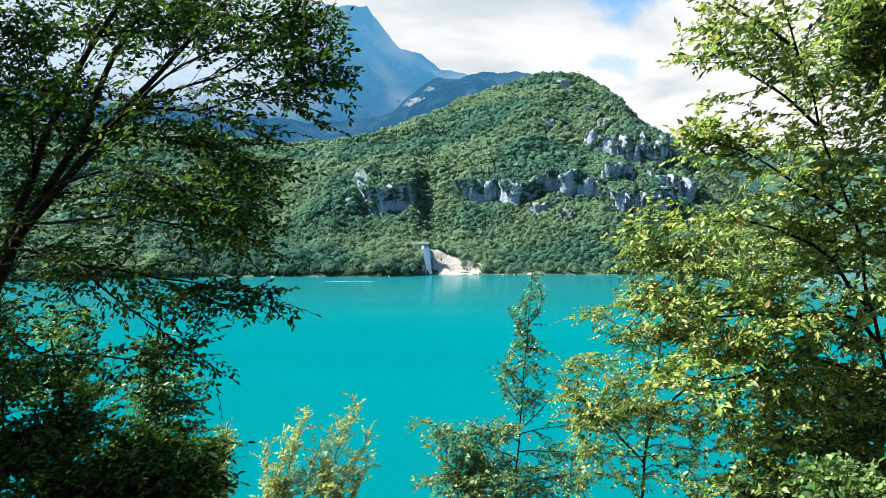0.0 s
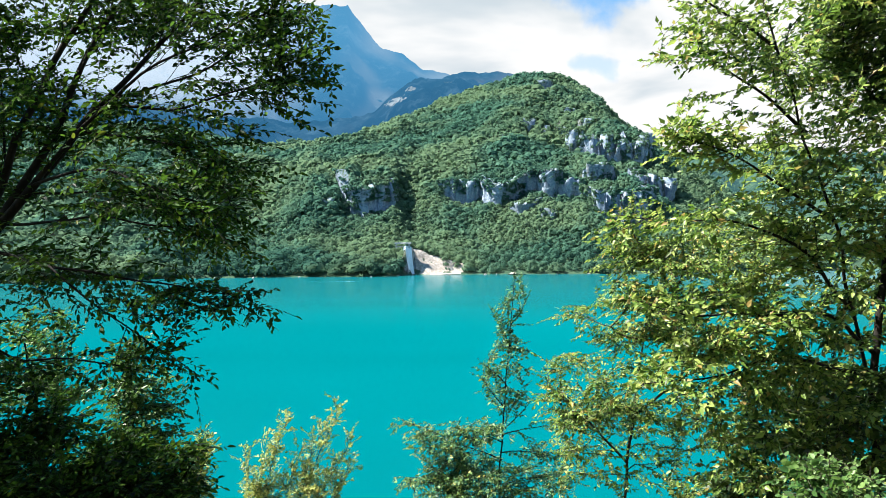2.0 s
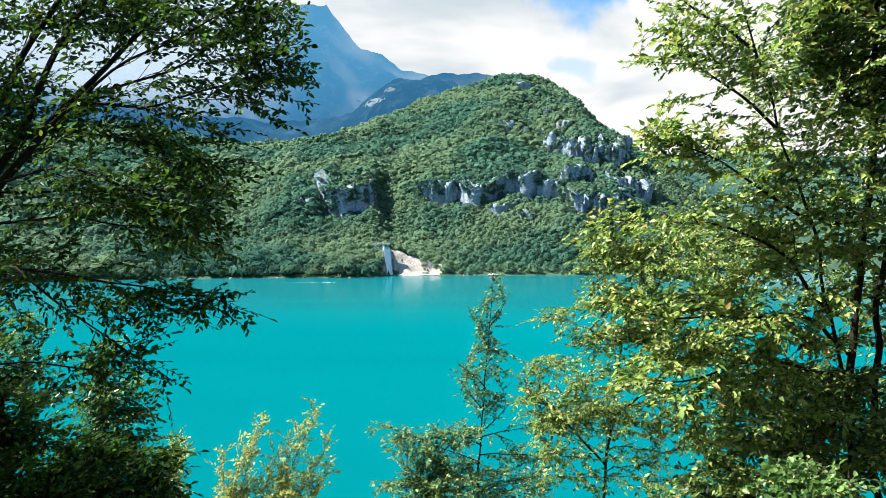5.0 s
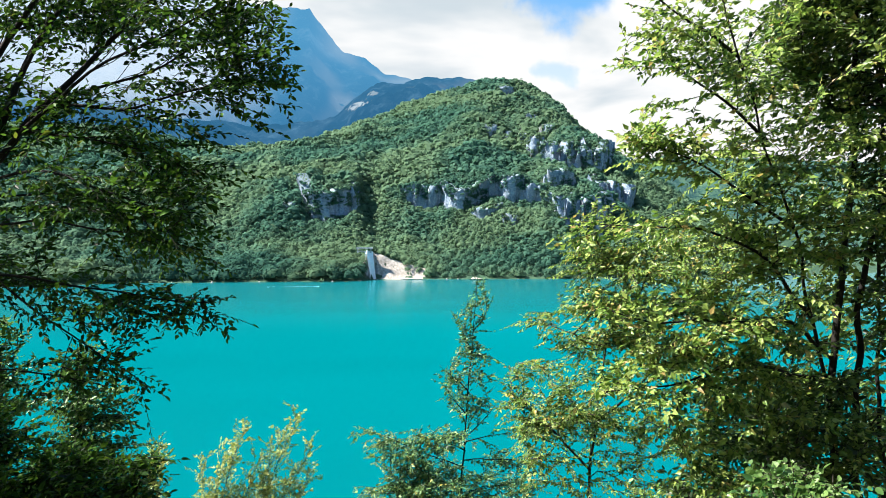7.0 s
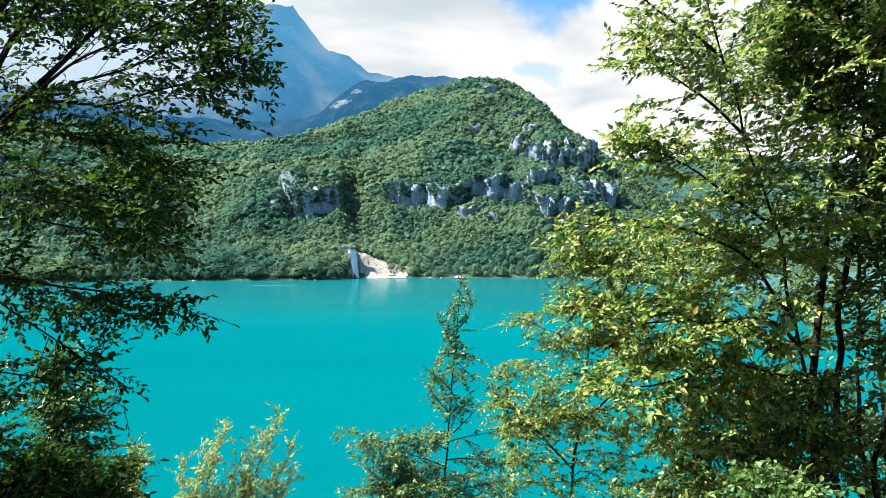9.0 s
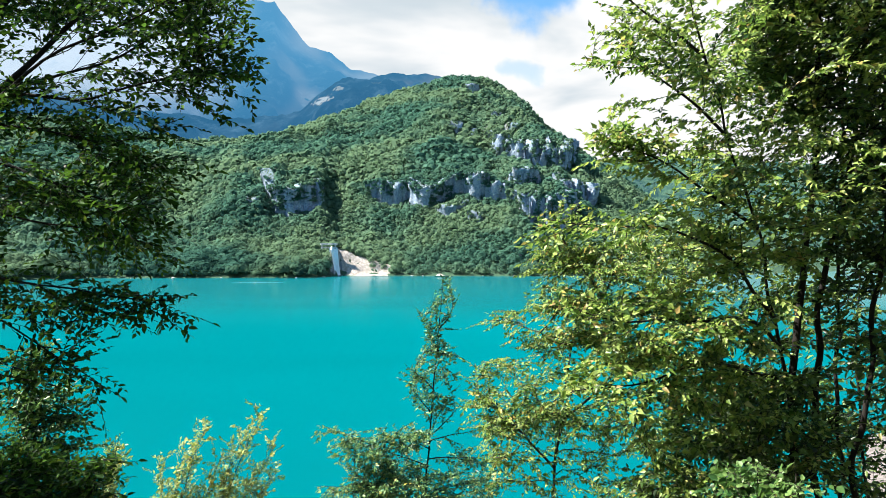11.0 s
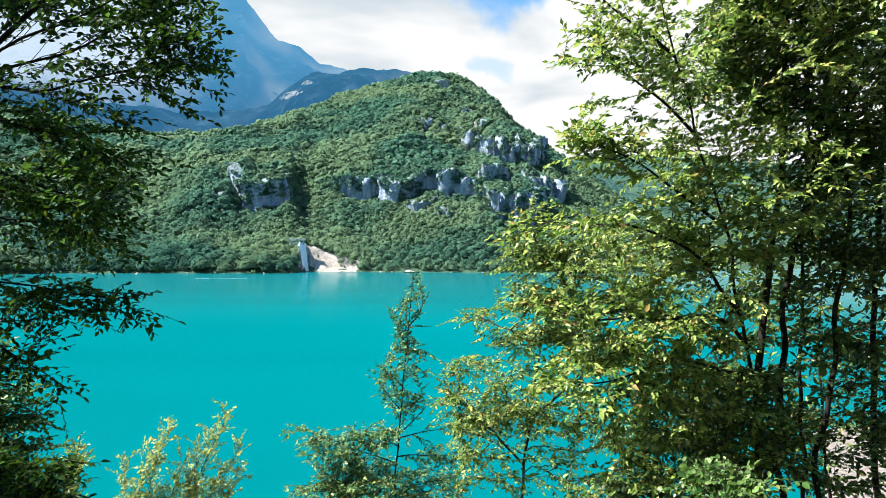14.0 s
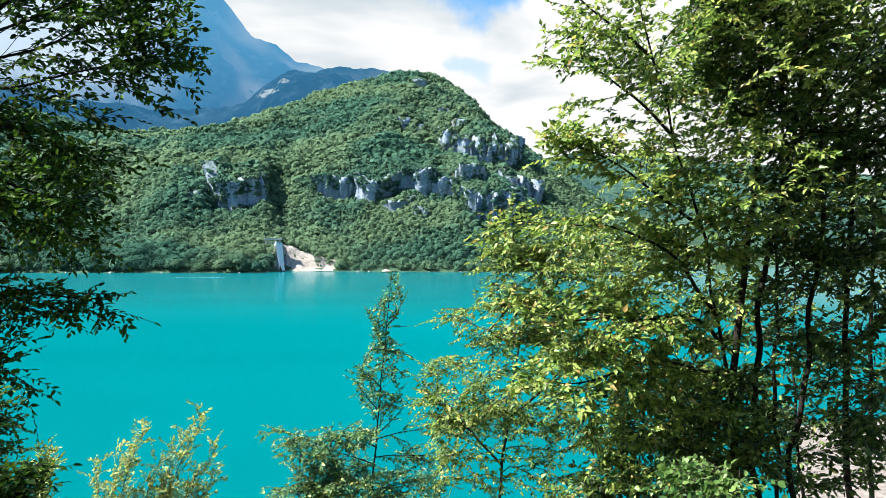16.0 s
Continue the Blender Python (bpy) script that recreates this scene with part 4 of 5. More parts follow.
        n = len(ids)
        i = np.arange(n * sides).reshape(n, sides)
        j = np.roll(i, -1, axis=1)
        faces = np.stack([i[:-1].ravel(), j[:-1].ravel(), j[1:].ravel(), i[1:].ravel()], axis=1)
        return ring.reshape(-1, 3), faces

    def leaves(self, size, every, flat, skip=0.0, broad=1.0, shape=LEAF_SHAPE):
        """Leaves set alternately along the outer part of each twig."""
        rng = self.rng
        base, heading, face, length = [], [], [], []
        for ids, leafy in self.twigs:
            p = np.array([self.pos[i] for i in ids])
            if rng.random() < skip:
                continue
            seg = np.linalg.norm(np.diff(p, axis=0), axis=1)
            s = np.concatenate([[0], np.cumsum(seg)])
            lo = max(s[-1] - leafy, 0.02)
            q = np.arange(lo, s[-1] + every * 0.5, every) + rng.uniform(-0.3, 0.3) * every
            q = np.clip(q, 0, s[-1])
            pts = np.stack([np.interp(q, s, p[:, k]) for k in range(3)], axis=1)
            d = unit(p[-1] - p[max(len(p) - 4, 0)])
            tiltup = unit(np.array((0, 0, 0.45)) + 0.95 * np.array(sun_dir) + rng.normal(size=3) * 0.35)
            side = unit(np.cross(d, tiltup))
            nrm = unit(np.cross(side, d))
            n = len(q)
            flip = np.where(np.arange(n) % 2 == 0, 1.0, -1.0)[:, None]
            h = unit(d * rng.uniform(0.35, 0.95, (n, 1)) + side * flip * rng.uniform(0.55, 1.0, (n, 1)) + rng.normal(size=(n, 3)) * 0.22 + np.array((0, 0, -0.22)))
            h[-1] = unit(d + rng.normal(size=3) * 0.2)
            f = unit(nrm + rng.normal(size=(n, 3)) * flat)
            base.append(pts), heading.append(h), face.append(f)
            length.append(size * np.clip(rng.lognormal(-0.06, 0.24, n), 0.5, 1.45))
        b, h, f, l = (np.concatenate(k) for k in (base, heading, face, length))
        sd = unit(np.cross(f, h))
        f = np.cross(h, sd)
        curl = rng.uniform(0.4, 1.9, (len(b), 1, 1))
        wide = broad * rng.uniform(0.8, 1.15, (len(b), 1, 1))
        L = shape[None] * l[:, None, None]
        v = b[:, None] + L[..., 0:1] * h[:, None] + L[..., 1:2] * sd[:, None] * wide + L[..., 2:3] * f[:, None] * curl
        faces = (LEAF_TRIS[None] + 6 * np.arange(len(b))[:, None, None]).reshape(-1, 3)
        return v.reshape(-1, 3), faces


def plant(name, label, category, grown, leaf_mat, bark_mat, leaf, every, flat=0.5, skip=0.0, tip=0.0013, trunks=1, group="", broad=1.0, single=0, shape=LEAF_SHAPE):
    """Turns a grown skeleton into a tree: trunk and limbs, thin branches, crown."""
    root = new(name)
    at = Vector(grown.pos[grown.stems[0][0]])
    root.location = at
    tagged(root, label, category, group)
    r = grown.radii(tip)
    shift = np.array(at)
    for k, ids in enumerate(grown.stems):
        chain = ids if grown.par[ids[0]] < 0 else [grown.par[ids[0]]] + ids
        v, f = grown.tube(chain, r, 9)
        mesh_object("trunk" if k < trunks else "limb", v - shift, f, bark_mat, root, smooth=True)
    vs, fs, n = [], [], 0
    for ids, _ in grown.twigs:
        v, f = grown.tube(ids, r, 3, True)
        vs.append(v), fs.append(f + n)
        n += len(v)
    tagged(mesh_object("branchwork", np.concatenate(vs) - shift, np.concatenate(fs), bark_mat, root, smooth=True), kind="stuff")
    v, f = grown.leaves(leaf, every, flat, skip, broad, shape)
    if single:
        # few, large leaves: each one by itself
        for k in range(min(len(v) // 6, single)):
            mesh_object("leaf", v[6 * k:6 * k + 6] - shift, LEAF_TRIS, leaf_mat, root)
        if len(v) // 6 <= single:
            return root
        v = v[6 * single:]
        f = f[:len(f) - 4 * single]
    tagged(mesh_object("crown", v - shift, f, leaf_mat, root), kind="stuff")
    return root


def rooted(x, y):
    return (x, y, float(land(x, y)) - 0.15)


# the tree that leans in beside the camera, its leaves darkened for shade
g = Grown(1)
limb = g.stem([rooted(-2.9, 3.9), (-3.08, 4.70, 14.78), (-2.85, 4.60, 15.65), (-2.73, 4.60, 16.00), (-2.55, 4.60, 16.53), (-2.38, 4.60, 16.88), (-2.23, 4.70, 17.34), (-2.05, 4.70, 17.59), (-1.78, 4.80, 18.03)], 0.062, 0.012)
g.clothe(limb, 0.75, 0.10, 0.5)
limb = g.stem([(-2.87, 4.60, 15.58), (-2.60, 4.50, 16.07), (-2.26, 4.50, 16.59), (-2.13, 4.60, 17.03), (-2.04, 4.60, 17.24), (-1.89, 4.70, 17.55), (-1.67, 4.80, 17.95)], 0.040, 0.008)
g.clothe(limb, 0.62, 0.10, 0.45)
limb = g.stem([(-2.73, 4.60, 15.97), (-2.55, 4.50, 16.14), (-2.17, 4.40, 16.51), (-1.87, 4.40, 16.88), (-1.67, 4.50, 17.14), (-1.50, 4.50, 17.33), (-1.25, 4.60, 17.66)], 0.034, 0.008)
g.clothe(limb, 0.55, 0.09, 0.5)
limb = g.stem([(-2.24, 4.40, 16.44), (-1.98, 4.35, 16.72), (-1.76, 4.30, 16.89), (-1.50, 4.30, 17.08), (-1.23, 4.30, 17.20), (-0.94, 4.30, 17.39)], 0.016, 0.003)
g.clothe(limb, 0.5, 0.075, 0.5)
limb = g.stem([(-1.92, 4.40, 16.83), (-1.63, 4.30, 16.83), (-1.27, 4.30, 16.82), (-1.07, 4.30, 16.91), (-0.87, 4.30, 16.99), (-0.69, 4.30, 17.01)], 0.012, 0.003)
g.clothe(limb, 0.22, 0.045, 0.55)
limb = g.stem([(-1.85, 4.40, 16.89), (-1.57, 4.50, 16.97), (-1.22, 4.50, 17.11), (-1.01, 4.50, 17.29), (-0.84, 4.50, 17.40)], 0.010, 0.003)
g.clothe(limb, 0.25, 0.05, 0.5)
limb = g.stem([(-2.33, 4.45, 16.38), (-2.06, 4.30, 16.43), (-1.75, 4.20, 16.49), (-1.59, 4.20, 16.40), (-1.43, 4.20, 16.31), (-1.24, 4.20, 16.23), (-1.07, 4.20, 16.23)], 0.011, 0.003)
g.clothe(limb, 0.22, 0.045, 0.55)
limb = g.stem([(-2.50, 4.50, 16.16), (-2.24, 4.40, 16.14), (-1.86, 4.30, 16.21), (-1.49, 4.20, 16.16), (-1.07, 4.20, 16.05)], 0.010, 0.003)
g.clothe(limb, 0.25, 0.055, 0.5)
limb = g.stem([(-2.33, 4.45, 16.34), (-2.01, 4.50, 16.36), (-1.67, 4.50, 16.31), (-1.32, 4.50, 16.45), (-1.08, 4.50, 16.52)], 0.008, 0.002)
g.clothe(limb, 0.25, 0.055, 0.5)
limb = g.stem([(-1.97, 4.40, 16.69), (-1.70, 4.50, 16.67), (-1.39, 4.50, 16.62), (-1.12, 4.50, 16.64)], 0.007, 0.002)
g.clothe(limb, 0.25, 0.06, 0.45)
limb = g.stem([(-2.23, 4.70, 17.34), (-1.92, 4.70, 17.41), (-1.56, 4.70, 17.52), (-1.20, 4.70, 17.66)], 0.008, 0.002)
g.clothe(limb, 0.2, 0.055, 0.5)
limb = g.stem([(-2.55, 4.60, 16.53), (-2.69, 4.80, 16.89), (-2.77, 4.90, 17.21), (-2.82, 5.00, 17.54)], 0.008, 0.003)
g.clothe(limb, 0.1, 0.055, 0.4)
limb = g.stem([(-2.69, 4.50, 16.00), (-2.44, 4.40, 16.00), (-2.15, 4.30, 15.92), (-1.76, 4.30, 15.83), (-1.36, 4.30, 15.79), (-1.13, 4.30, 15.75), (-0.97, 4.30, 15.74)], 0.012, 0.003)
g.clothe(limb, 0.22, 0.05, 0.42, 0.8, 0.25)
limb = g.stem([(-2.85, 4.60, 15.65), (-2.50, 4.50, 15.36), (-2.00, 4.40, 15.35), (-1.80, 4.40, 15.33), (-1.53, 4.30, 15.29)], 0.010, 0.003)
g.clothe(limb, 0.22, 0.10, 0.36, 0.8, 0.25)
limb = g.stem([(-2.85, 4.60, 15.65), (-3.26, 4.70, 16.51), (-3.62, 4.80, 17.25), (-3.77, 4.80, 18.17)], 0.03, 0.01)
g.clothe(limb, 0.2, 0.06, 0.7)
limb = g.stem([(-2.15, 4.30, 15.92), (-1.87, 4.25, 15.68), (-1.59, 4.20, 15.52), (-1.40, 4.20, 15.42), (-1.27, 4.20, 15.30)], 0.008, 0.002)
g.clothe(limb, 0.4, 0.08, 0.24, 0.8, 0.25)
g.reach((-0.77, 4.40, 17.15), (0.25, 0.45, 0.29), 80, 0.05)
g.reach((-1.15, 4.50, 17.43), (0.52, 0.50, 0.21), 90, 0.03)
g.reach((-2.22, 4.80, 17.59), (0.85, 0.50, 0.22), 220, 0.03)
g.reach((-2.83, 4.90, 16.90), (0.34, 0.50, 0.75), 270, 0.03)
g.reach((-2.28, 4.65, 16.85), (0.36, 0.40, 0.28), 120, 0.05)
g.reach((-1.72, 4.60, 16.80), (0.28, 0.40, 0.20), 80, 0.05)
g.reach((-1.35, 4.30, 15.74), (0.36, 0.25, 0.08), 44, 0.2)
g.reach((-1.50, 4.25, 15.48), (0.22, 0.25, 0.10), 16, 0.2)
g.reach((-1.17, 4.30, 16.38), (0.30, 0.45, 0.23), 70, 0.12)
g.reach((-2.34, 4.60, 16.14), (0.53, 0.50, 0.25), 85, 0.08)
g.reach((-1.76, 4.30, 15.86), (0.66, 0.35, 0.11), 40, 0.15)
g.reach((-2.59, 4.60, 15.58), (0.42, 0.40, 0.39), 75, 0.1)
# outer crown beyond view, added to keep light off the leaves below
g.reach((-3.69, 4.80, 17.07), (0.81, 0.90, 1.21), 300, 0.03)
g.reach((-3.58, 4.90, 15.63), (0.60, 0.80, 0.75), 260, 0.05)
g.reach((-2.49, 4.90, 18.29), (1.28, 0.90, 0.53), 200, 0.03)
# unseen crown added overhead towards the sun, to shade tree and shrub
limb = g.stem([(-3.62, 4.80, 17.25), (-4.3, 4.9, 18.1), (-5.4, 5.0, 18.8), (-6.6, 5.1, 19.4)], 0.024, 0.006)
limb = g.stem([(-3.77, 4.80, 18.17), (-4.4, 4.5, 18.9), (-5.3, 4.2, 19.6), (-6.2, 3.9, 20.3)], 0.018, 0.006)
g.reach((-5.9, 4.9, 19.2), (2.0, 1.6, 1.1), 760, 0.03)
plant("leaning_tree", "hornbeam leaning over the bank, leaves darkened as seen against the light", "tree", g, LEAF_SHADE_DEEP, MAT_BARK_DARK, 0.041, 0.0245, 0.55, trunks=3, single=250)

# the shrubby growth under it, shade put into its leaf colour
g = Grown(2)
g.stem([rooted(-2.7, 5.1), (-2.75, 5.40, 14.39), (-2.79, 5.40, 14.85), (-2.87, 5.40, 15.34)], 0.03, 0.006)
g.stem([rooted(-2.1, 5.1), (-2.17, 5.30, 14.30), (-2.15, 5.30, 14.62)], 0.02, 0.005)
g.stem([rooted(-1.6, 5.1), (-1.72, 5.30, 14.26), (-1.67, 5.30, 14.54)], 0.014, 0.004)
g.stem([rooted(-3.2, 5.0), (-3.18, 5.30, 14.46), (-3.14, 5.30, 15.27)], 0.03, 0.006)
g.reach((-3.04, 5.40, 14.80), (0.46, 0.50, 0.43), 270, 0.05)
g.reach((-2.57, 5.30, 14.54), (0.61, 0.50, 0.32), 460, 0.05)
g.reach((-2.09, 5.30, 14.42), (0.45, 0.50, 0.26), 330, 0.05)
g.reach((-1.70, 5.30, 14.44), (0.18, 0.35, 0.24), 100, 0.05)
g.reach((-2.66, 4.80, 14.50), (0.63, 0.40, 0.33), 380, 0.05)
g.reach((-2.08, 4.90, 14.39), (0.53, 0.40, 0.19), 170, 0.05)
g.reach((-3.36, 5.20, 15.05), (0.44, 0.60, 0.84), 240, 0.05)
plant("understorey_shrub", "dense shrub on the bank, leaves darkened for deep shade", "shrub", g, LEAF_SHADE_DEEP, MAT_BARK_DARK, 0.050, 0.032, 0.6, trunks=4)

# young trees lower on the bank, partly in the sun
g = Grown(21)
g.stem([rooted(-3.8, 7.3), (-3.64, 7.50, 13.71), (-3.64, 7.50, 14.40), (-3.73, 7.50, 15.40)], 0.022, 0.003)
g.reach((-3.64, 7.50, 14.74), (0.34, 0.50, 0.46), 160, 0.04, 0.2, leafy=0.45, side=0.18)
g.reach((-3.82, 7.50, 15.20), (0.40, 0.40, 0.26), 80, 0.04, 0.2, leafy=0.4, side=0.16)
g.reach((-4.16, 7.60, 14.84), (0.35, 0.40, 0.52), 90, 0.04, 0.2, leafy=0.4, side=0.16)
plant("bank_sapling", "leafy young tree catching sun low on the bank", "sapling", g, LEAF_FRESH, MAT_BARK_GREY, 0.05, 0.030, 0.8, group="saplings on the bank")

g = Grown(22)
g.stem([rooted(-2.6, 6.4), (-2.59, 6.60, 13.88), (-2.57, 6.60, 14.49), (-2.61, 6.60, 15.25)], 0.022, 0.003)
g.reach((-2.62, 6.60, 15.09), (0.18, 0.30, 0.18), 45, 0.0, 0.2, leafy=0.35, side=0.15)
g.reach((-2.52, 6.60, 14.74), (0.43, 0.50, 0.25), 150, 0.05, 0.2, leafy=0.45, side=0.2)
g.reach((-2.50, 6.60, 14.39), (0.48, 0.50, 0.23), 150, 0.05, 0.2, leafy=0.45, side=0.2)
plant("bank_sapling", "green young tree half in shade on the bank", "sapling", g, LEAF_SHADE, MAT_BARK_DARK, 0.052, 0.032, 0.8, group="saplings on the bank")

g = Grown(23)
g.stem([rooted(-2.2, 7.4), (-2.29, 7.50, 13.53), (-2.24, 7.50, 13.94), (-2.17, 7.50, 14.28)], 0.012, 0.002)
g.reach((-2.23, 7.50, 14.02), (0.11, 0.25, 0.23), 50, -0.05, 0.2, leafy=0.35, side=0.14, rise=0.15)
g.reach((-2.21, 7.50, 13.65), (0.14, 0.30, 0.20), 45, -0.05, 0.2, leafy=0.35, side=0.14, rise=0.15)
plant("bank_sapling", "small yellow-green sapling lit by the sun on the bank", "sapling", g, LEAF_YELLOW, MAT_BARK_GREY, 0.036, 0.018, 0.8, group="saplings on the bank")

# sunlit saplings further down the bank
g = Grown(3)
limb = g.stem([rooted(-1.75, 7.9), (-1.28, 8.00, 13.43), (-1.13, 8.00, 13.86), (-0.91, 8.00, 14.32)], 0.012, 0.002, join=False)
g.clothe(limb, 0.12, 0.030, 0.28, 0.55, -0.2, 0.10)
limb = g.stem([rooted(-1.85, 7.9), (-1.34, 8.00, 13.43), (-1.22, 8.00, 13.80), (-1.08, 8.00, 14.12)], 0.009, 0.002, join=False)
g.clothe(limb, 0.12, 0.030, 0.28, 0.55, -0.2, 0.10)
limb = g.stem([rooted(-1.6, 7.9), (-1.13, 8.00, 13.40), (-0.93, 8.00, 13.71), (-0.79, 8.00, 13.97)], 0.009, 0.002, join=False)
g.clothe(limb, 0.12, 0.030, 0.28, 0.55, -0.2, 0.10)
limb = g.stem([rooted(-2.1, 7.9), (-1.71, 8.00, 13.49), (-1.61, 8.00, 13.86), (-1.48, 8.00, 14.18)], 0.011, 0.002, join=False)
g.clothe(limb, 0.12, 0.030, 0.28, 0.55, -0.2, 0.10)
limb = g.stem([rooted(-1.95, 7.9), (-1.50, 8.00, 13.40), (-1.42, 8.00, 13.65), (-1.32, 8.00, 13.89)], 0.008, 0.002, join=False)
g.clothe(limb, 0.12, 0.030, 0.28, 0.55, -0.2, 0.10)
limb = g.stem([rooted(-2.2, 7.9), (-1.80, 8.00, 13.43), (-1.74, 8.00, 13.71), (-1.69, 8.00, 13.92)], 0.008, 0.002, join=False)
g.clothe(limb, 0.12, 0.030, 0.28, 0.55, -0.2, 0.10)
limb = g.stem([rooted(-2.3, 7.8), (-1.92, 8.00, 13.40), (-1.91, 8.00, 13.65), (-1.94, 8.00, 13.89)], 0.008, 0.002, join=False)
g.clothe(limb, 0.12, 0.030, 0.28, 0.55, -0.2, 0.10)
limb = g.stem([rooted(-1.55, 7.9), (-1.04, 8.00, 13.34), (-0.88, 8.00, 13.52), (-0.81, 8.00, 13.71)], 0.007, 0.002, join=False)
g.clothe(limb, 0.12, 0.030, 0.28, 0.55, -0.2, 0.10)
g.reach((-1.19, 8.00, 13.43), (0.37, 0.40, 0.18), 70, -0.05, 0.1, leafy=0.4, side=0.14, rise=0.2)
g.reach((-1.77, 8.00, 13.43), (0.25, 0.30, 0.18), 45, -0.05, 0.1, leafy=0.4, side=0.14, rise=0.2)
plant("yellowing_sapling", "yellow-green sunlit sapling on the lake bank", "sapling", g, LEAF_YELLOW, MAT_BARK_GREY, 0.035, 0.0140, 0.85, trunks=8)

g = Grown(4)
g.stem([rooted(0.70, 7.9), (0.77, 8.00, 13.31), (0.85, 8.00, 14.05), (0.84, 8.00, 14.42), (0.92, 8.00, 14.98), (0.94, 8.00, 15.40), (0.97, 8.00, 15.73)], 0.026, 0.003)
for line, gap, far in (
        (((0.82, 8.0, 13.72), (0.38, 7.95, 13.92), (-0.25, 7.9, 14.18)), 0.05, 0.34),
        (((0.80, 8.0, 13.50), (0.30, 7.85, 13.62), (-0.22, 7.8, 13.58)), 0.05, 0.34),
        (((0.84, 8.0, 13.90), (0.52, 8.1, 14.06), (0.28, 8.1, 14.05)), 0.05, 0.26),
        (((0.83, 8.0, 13.80), (1.15, 7.9, 13.88), (1.52, 7.9, 13.76)), 0.06, 0.30),
        (((0.79, 8.0, 13.45), (1.15, 8.1, 13.52), (1.50, 8.1, 13.45)), 0.06, 0.30),
        (((0.86, 8.0, 14.06), (1.02, 8.0, 14.22), (1.16, 8.0, 14.38)), 0.07, 0.16),
        (((0.85, 8.0, 14.00), (1.10, 7.9, 14.10), (1.34, 7.9, 14.12)), 0.06, 0.22),
        (((0.84, 8.0, 14.30), (0.70, 8.0, 14.45), (0.60, 8.0, 14.62)), 0.06, 0.18),
        (((0.86, 8.0, 14.55), (0.72, 7.9, 14.72), (0.58, 7.9, 14.80)), 0.06, 0.16),
        (((0.92, 8.0, 14.95), (0.80, 8.0, 15.18), (0.70, 8.0, 15.36)), 0.09, 0.12),
        (((0.94, 8.0, 15.20), (1.06, 8.0, 15.36), (1.13, 8.0, 15.52)), 0.08, 0.12)):
    g.clothe(g.stem(line, 0.007, 0.002), 0.15, gap, far, 0.75, 0.02, 0.13)
g.reach((0.97, 8.00, 15.56), (0.10, 0.12, 0.20), 20, -0.03, 0.2, leafy=0.25, side=0.08)
g.reach((0.92, 8.00, 15.28), (0.20, 0.20, 0.22), 26, -0.03, 0.2, leafy=0.25, side=0.09)
g.reach((0.95, 8.00, 14.96), (0.19, 0.20, 0.13), 30, -0.03, 0.2, leafy=0.3, side=0.12)
g.reach((0.86, 8.00, 14.70), (0.27, 0.24, 0.20), 34, -0.03, 0.2, leafy=0.3, side=0.13)
g.reach((0.88, 8.00, 14.40), (0.22, 0.22, 0.16), 28, -0.03, 0.2, leafy=0.3, side=0.12)
g.reach((0.62, 7.95, 14.05), (0.24, 0.22, 0.14), 50, 0.0, 0.2, leafy=0.3, side=0.12)
g.reach((0.42, 7.90, 13.52), (0.70, 0.50, 0.32), 340, 0.04, 0.2)
g.reach((0.15, 7.90, 13.95), (0.36, 0.30, 0.16), 90, 0.02, 0.2)
g.reach((1.25, 7.90, 13.56), (0.36, 0.50, 0.32), 90, 0.04, 0.2)
plant("slender_tree", "slender young tree with sparse green and yellowing leaves", "tree", g, LEAF_SLIM, MAT_BARK_DARK, 0.038, 0.019, 0.70)

# the large tree on the other side, with many stems
g = Grown(5)
g.stem([rooted(3.3, 4.6), (3.21, 5.20, 14.27), (3.18, 5.21, 14.99), (3.26, 5.20, 15.92), (3.35, 5.18, 16.63), (3.36, 5.18, 17.48), (3.37, 5.19, 18.23)], 0.042, 0.016)
g.stem([rooted(3.55, 4.6), (3.35, 5.18, 14.27), (3.34, 5.18, 14.99), (3.46, 5.26, 15.87), (3.66, 5.22, 16.65), (3.74, 5.21, 17.51), (3.88, 5.29, 18.32)], 0.036, 0.014)
g.stem([rooted(3.9, 4.5), (3.60, 5.13, 14.28), (3.71, 5.11, 15.12), (3.81, 5.09, 16.01), (3.82, 5.09, 17.06), (3.83, 5.09, 18.24)], 0.030, 0.012)
limb = g.stem([(3.18, 5.21, 14.85), (2.96, 5.05, 15.55), (2.72, 4.90, 16.19), (2.51, 4.84, 16.76), (2.32, 4.88, 17.34), (2.20, 4.91, 17.95)], 0.015, 0.005)
g.clothe(limb, 0.5, 0.08, 0.6)
limb = g.stem([(3.20, 5.20, 15.24), (2.64, 4.81, 15.58), (2.02, 4.63, 15.60), (1.70, 4.69, 15.54), (1.38, 4.76, 15.66)], 0.018, 0.004)
g.clothe(limb, 0.25, 0.062, 0.45, 0.75, 0.06, 0.19)
limb = g.stem([(2.96, 5.05, 15.55), (2.40, 4.76, 16.03), (1.87, 4.66, 16.21), (1.45, 4.74, 16.17), (1.24, 4.79, 16.22)], 0.016, 0.003)
g.clothe(limb, 0.25, 0.062, 0.45, 0.75, 0.06, 0.19)
limb = g.stem([(2.72, 4.90, 16.19), (2.08, 4.62, 16.50), (1.78, 4.62, 16.66), (1.52, 4.66, 16.73)], 0.014, 0.003)
g.clothe(limb, 0.25, 0.062, 0.45, 0.75, 0.06, 0.19)
limb = g.stem([(2.51, 4.84, 16.76), (2.00, 4.64, 17.08), (1.65, 4.61, 17.26)], 0.014, 0.003)
g.clothe(limb, 0.25, 0.062, 0.45, 0.75, 0.06, 0.19)
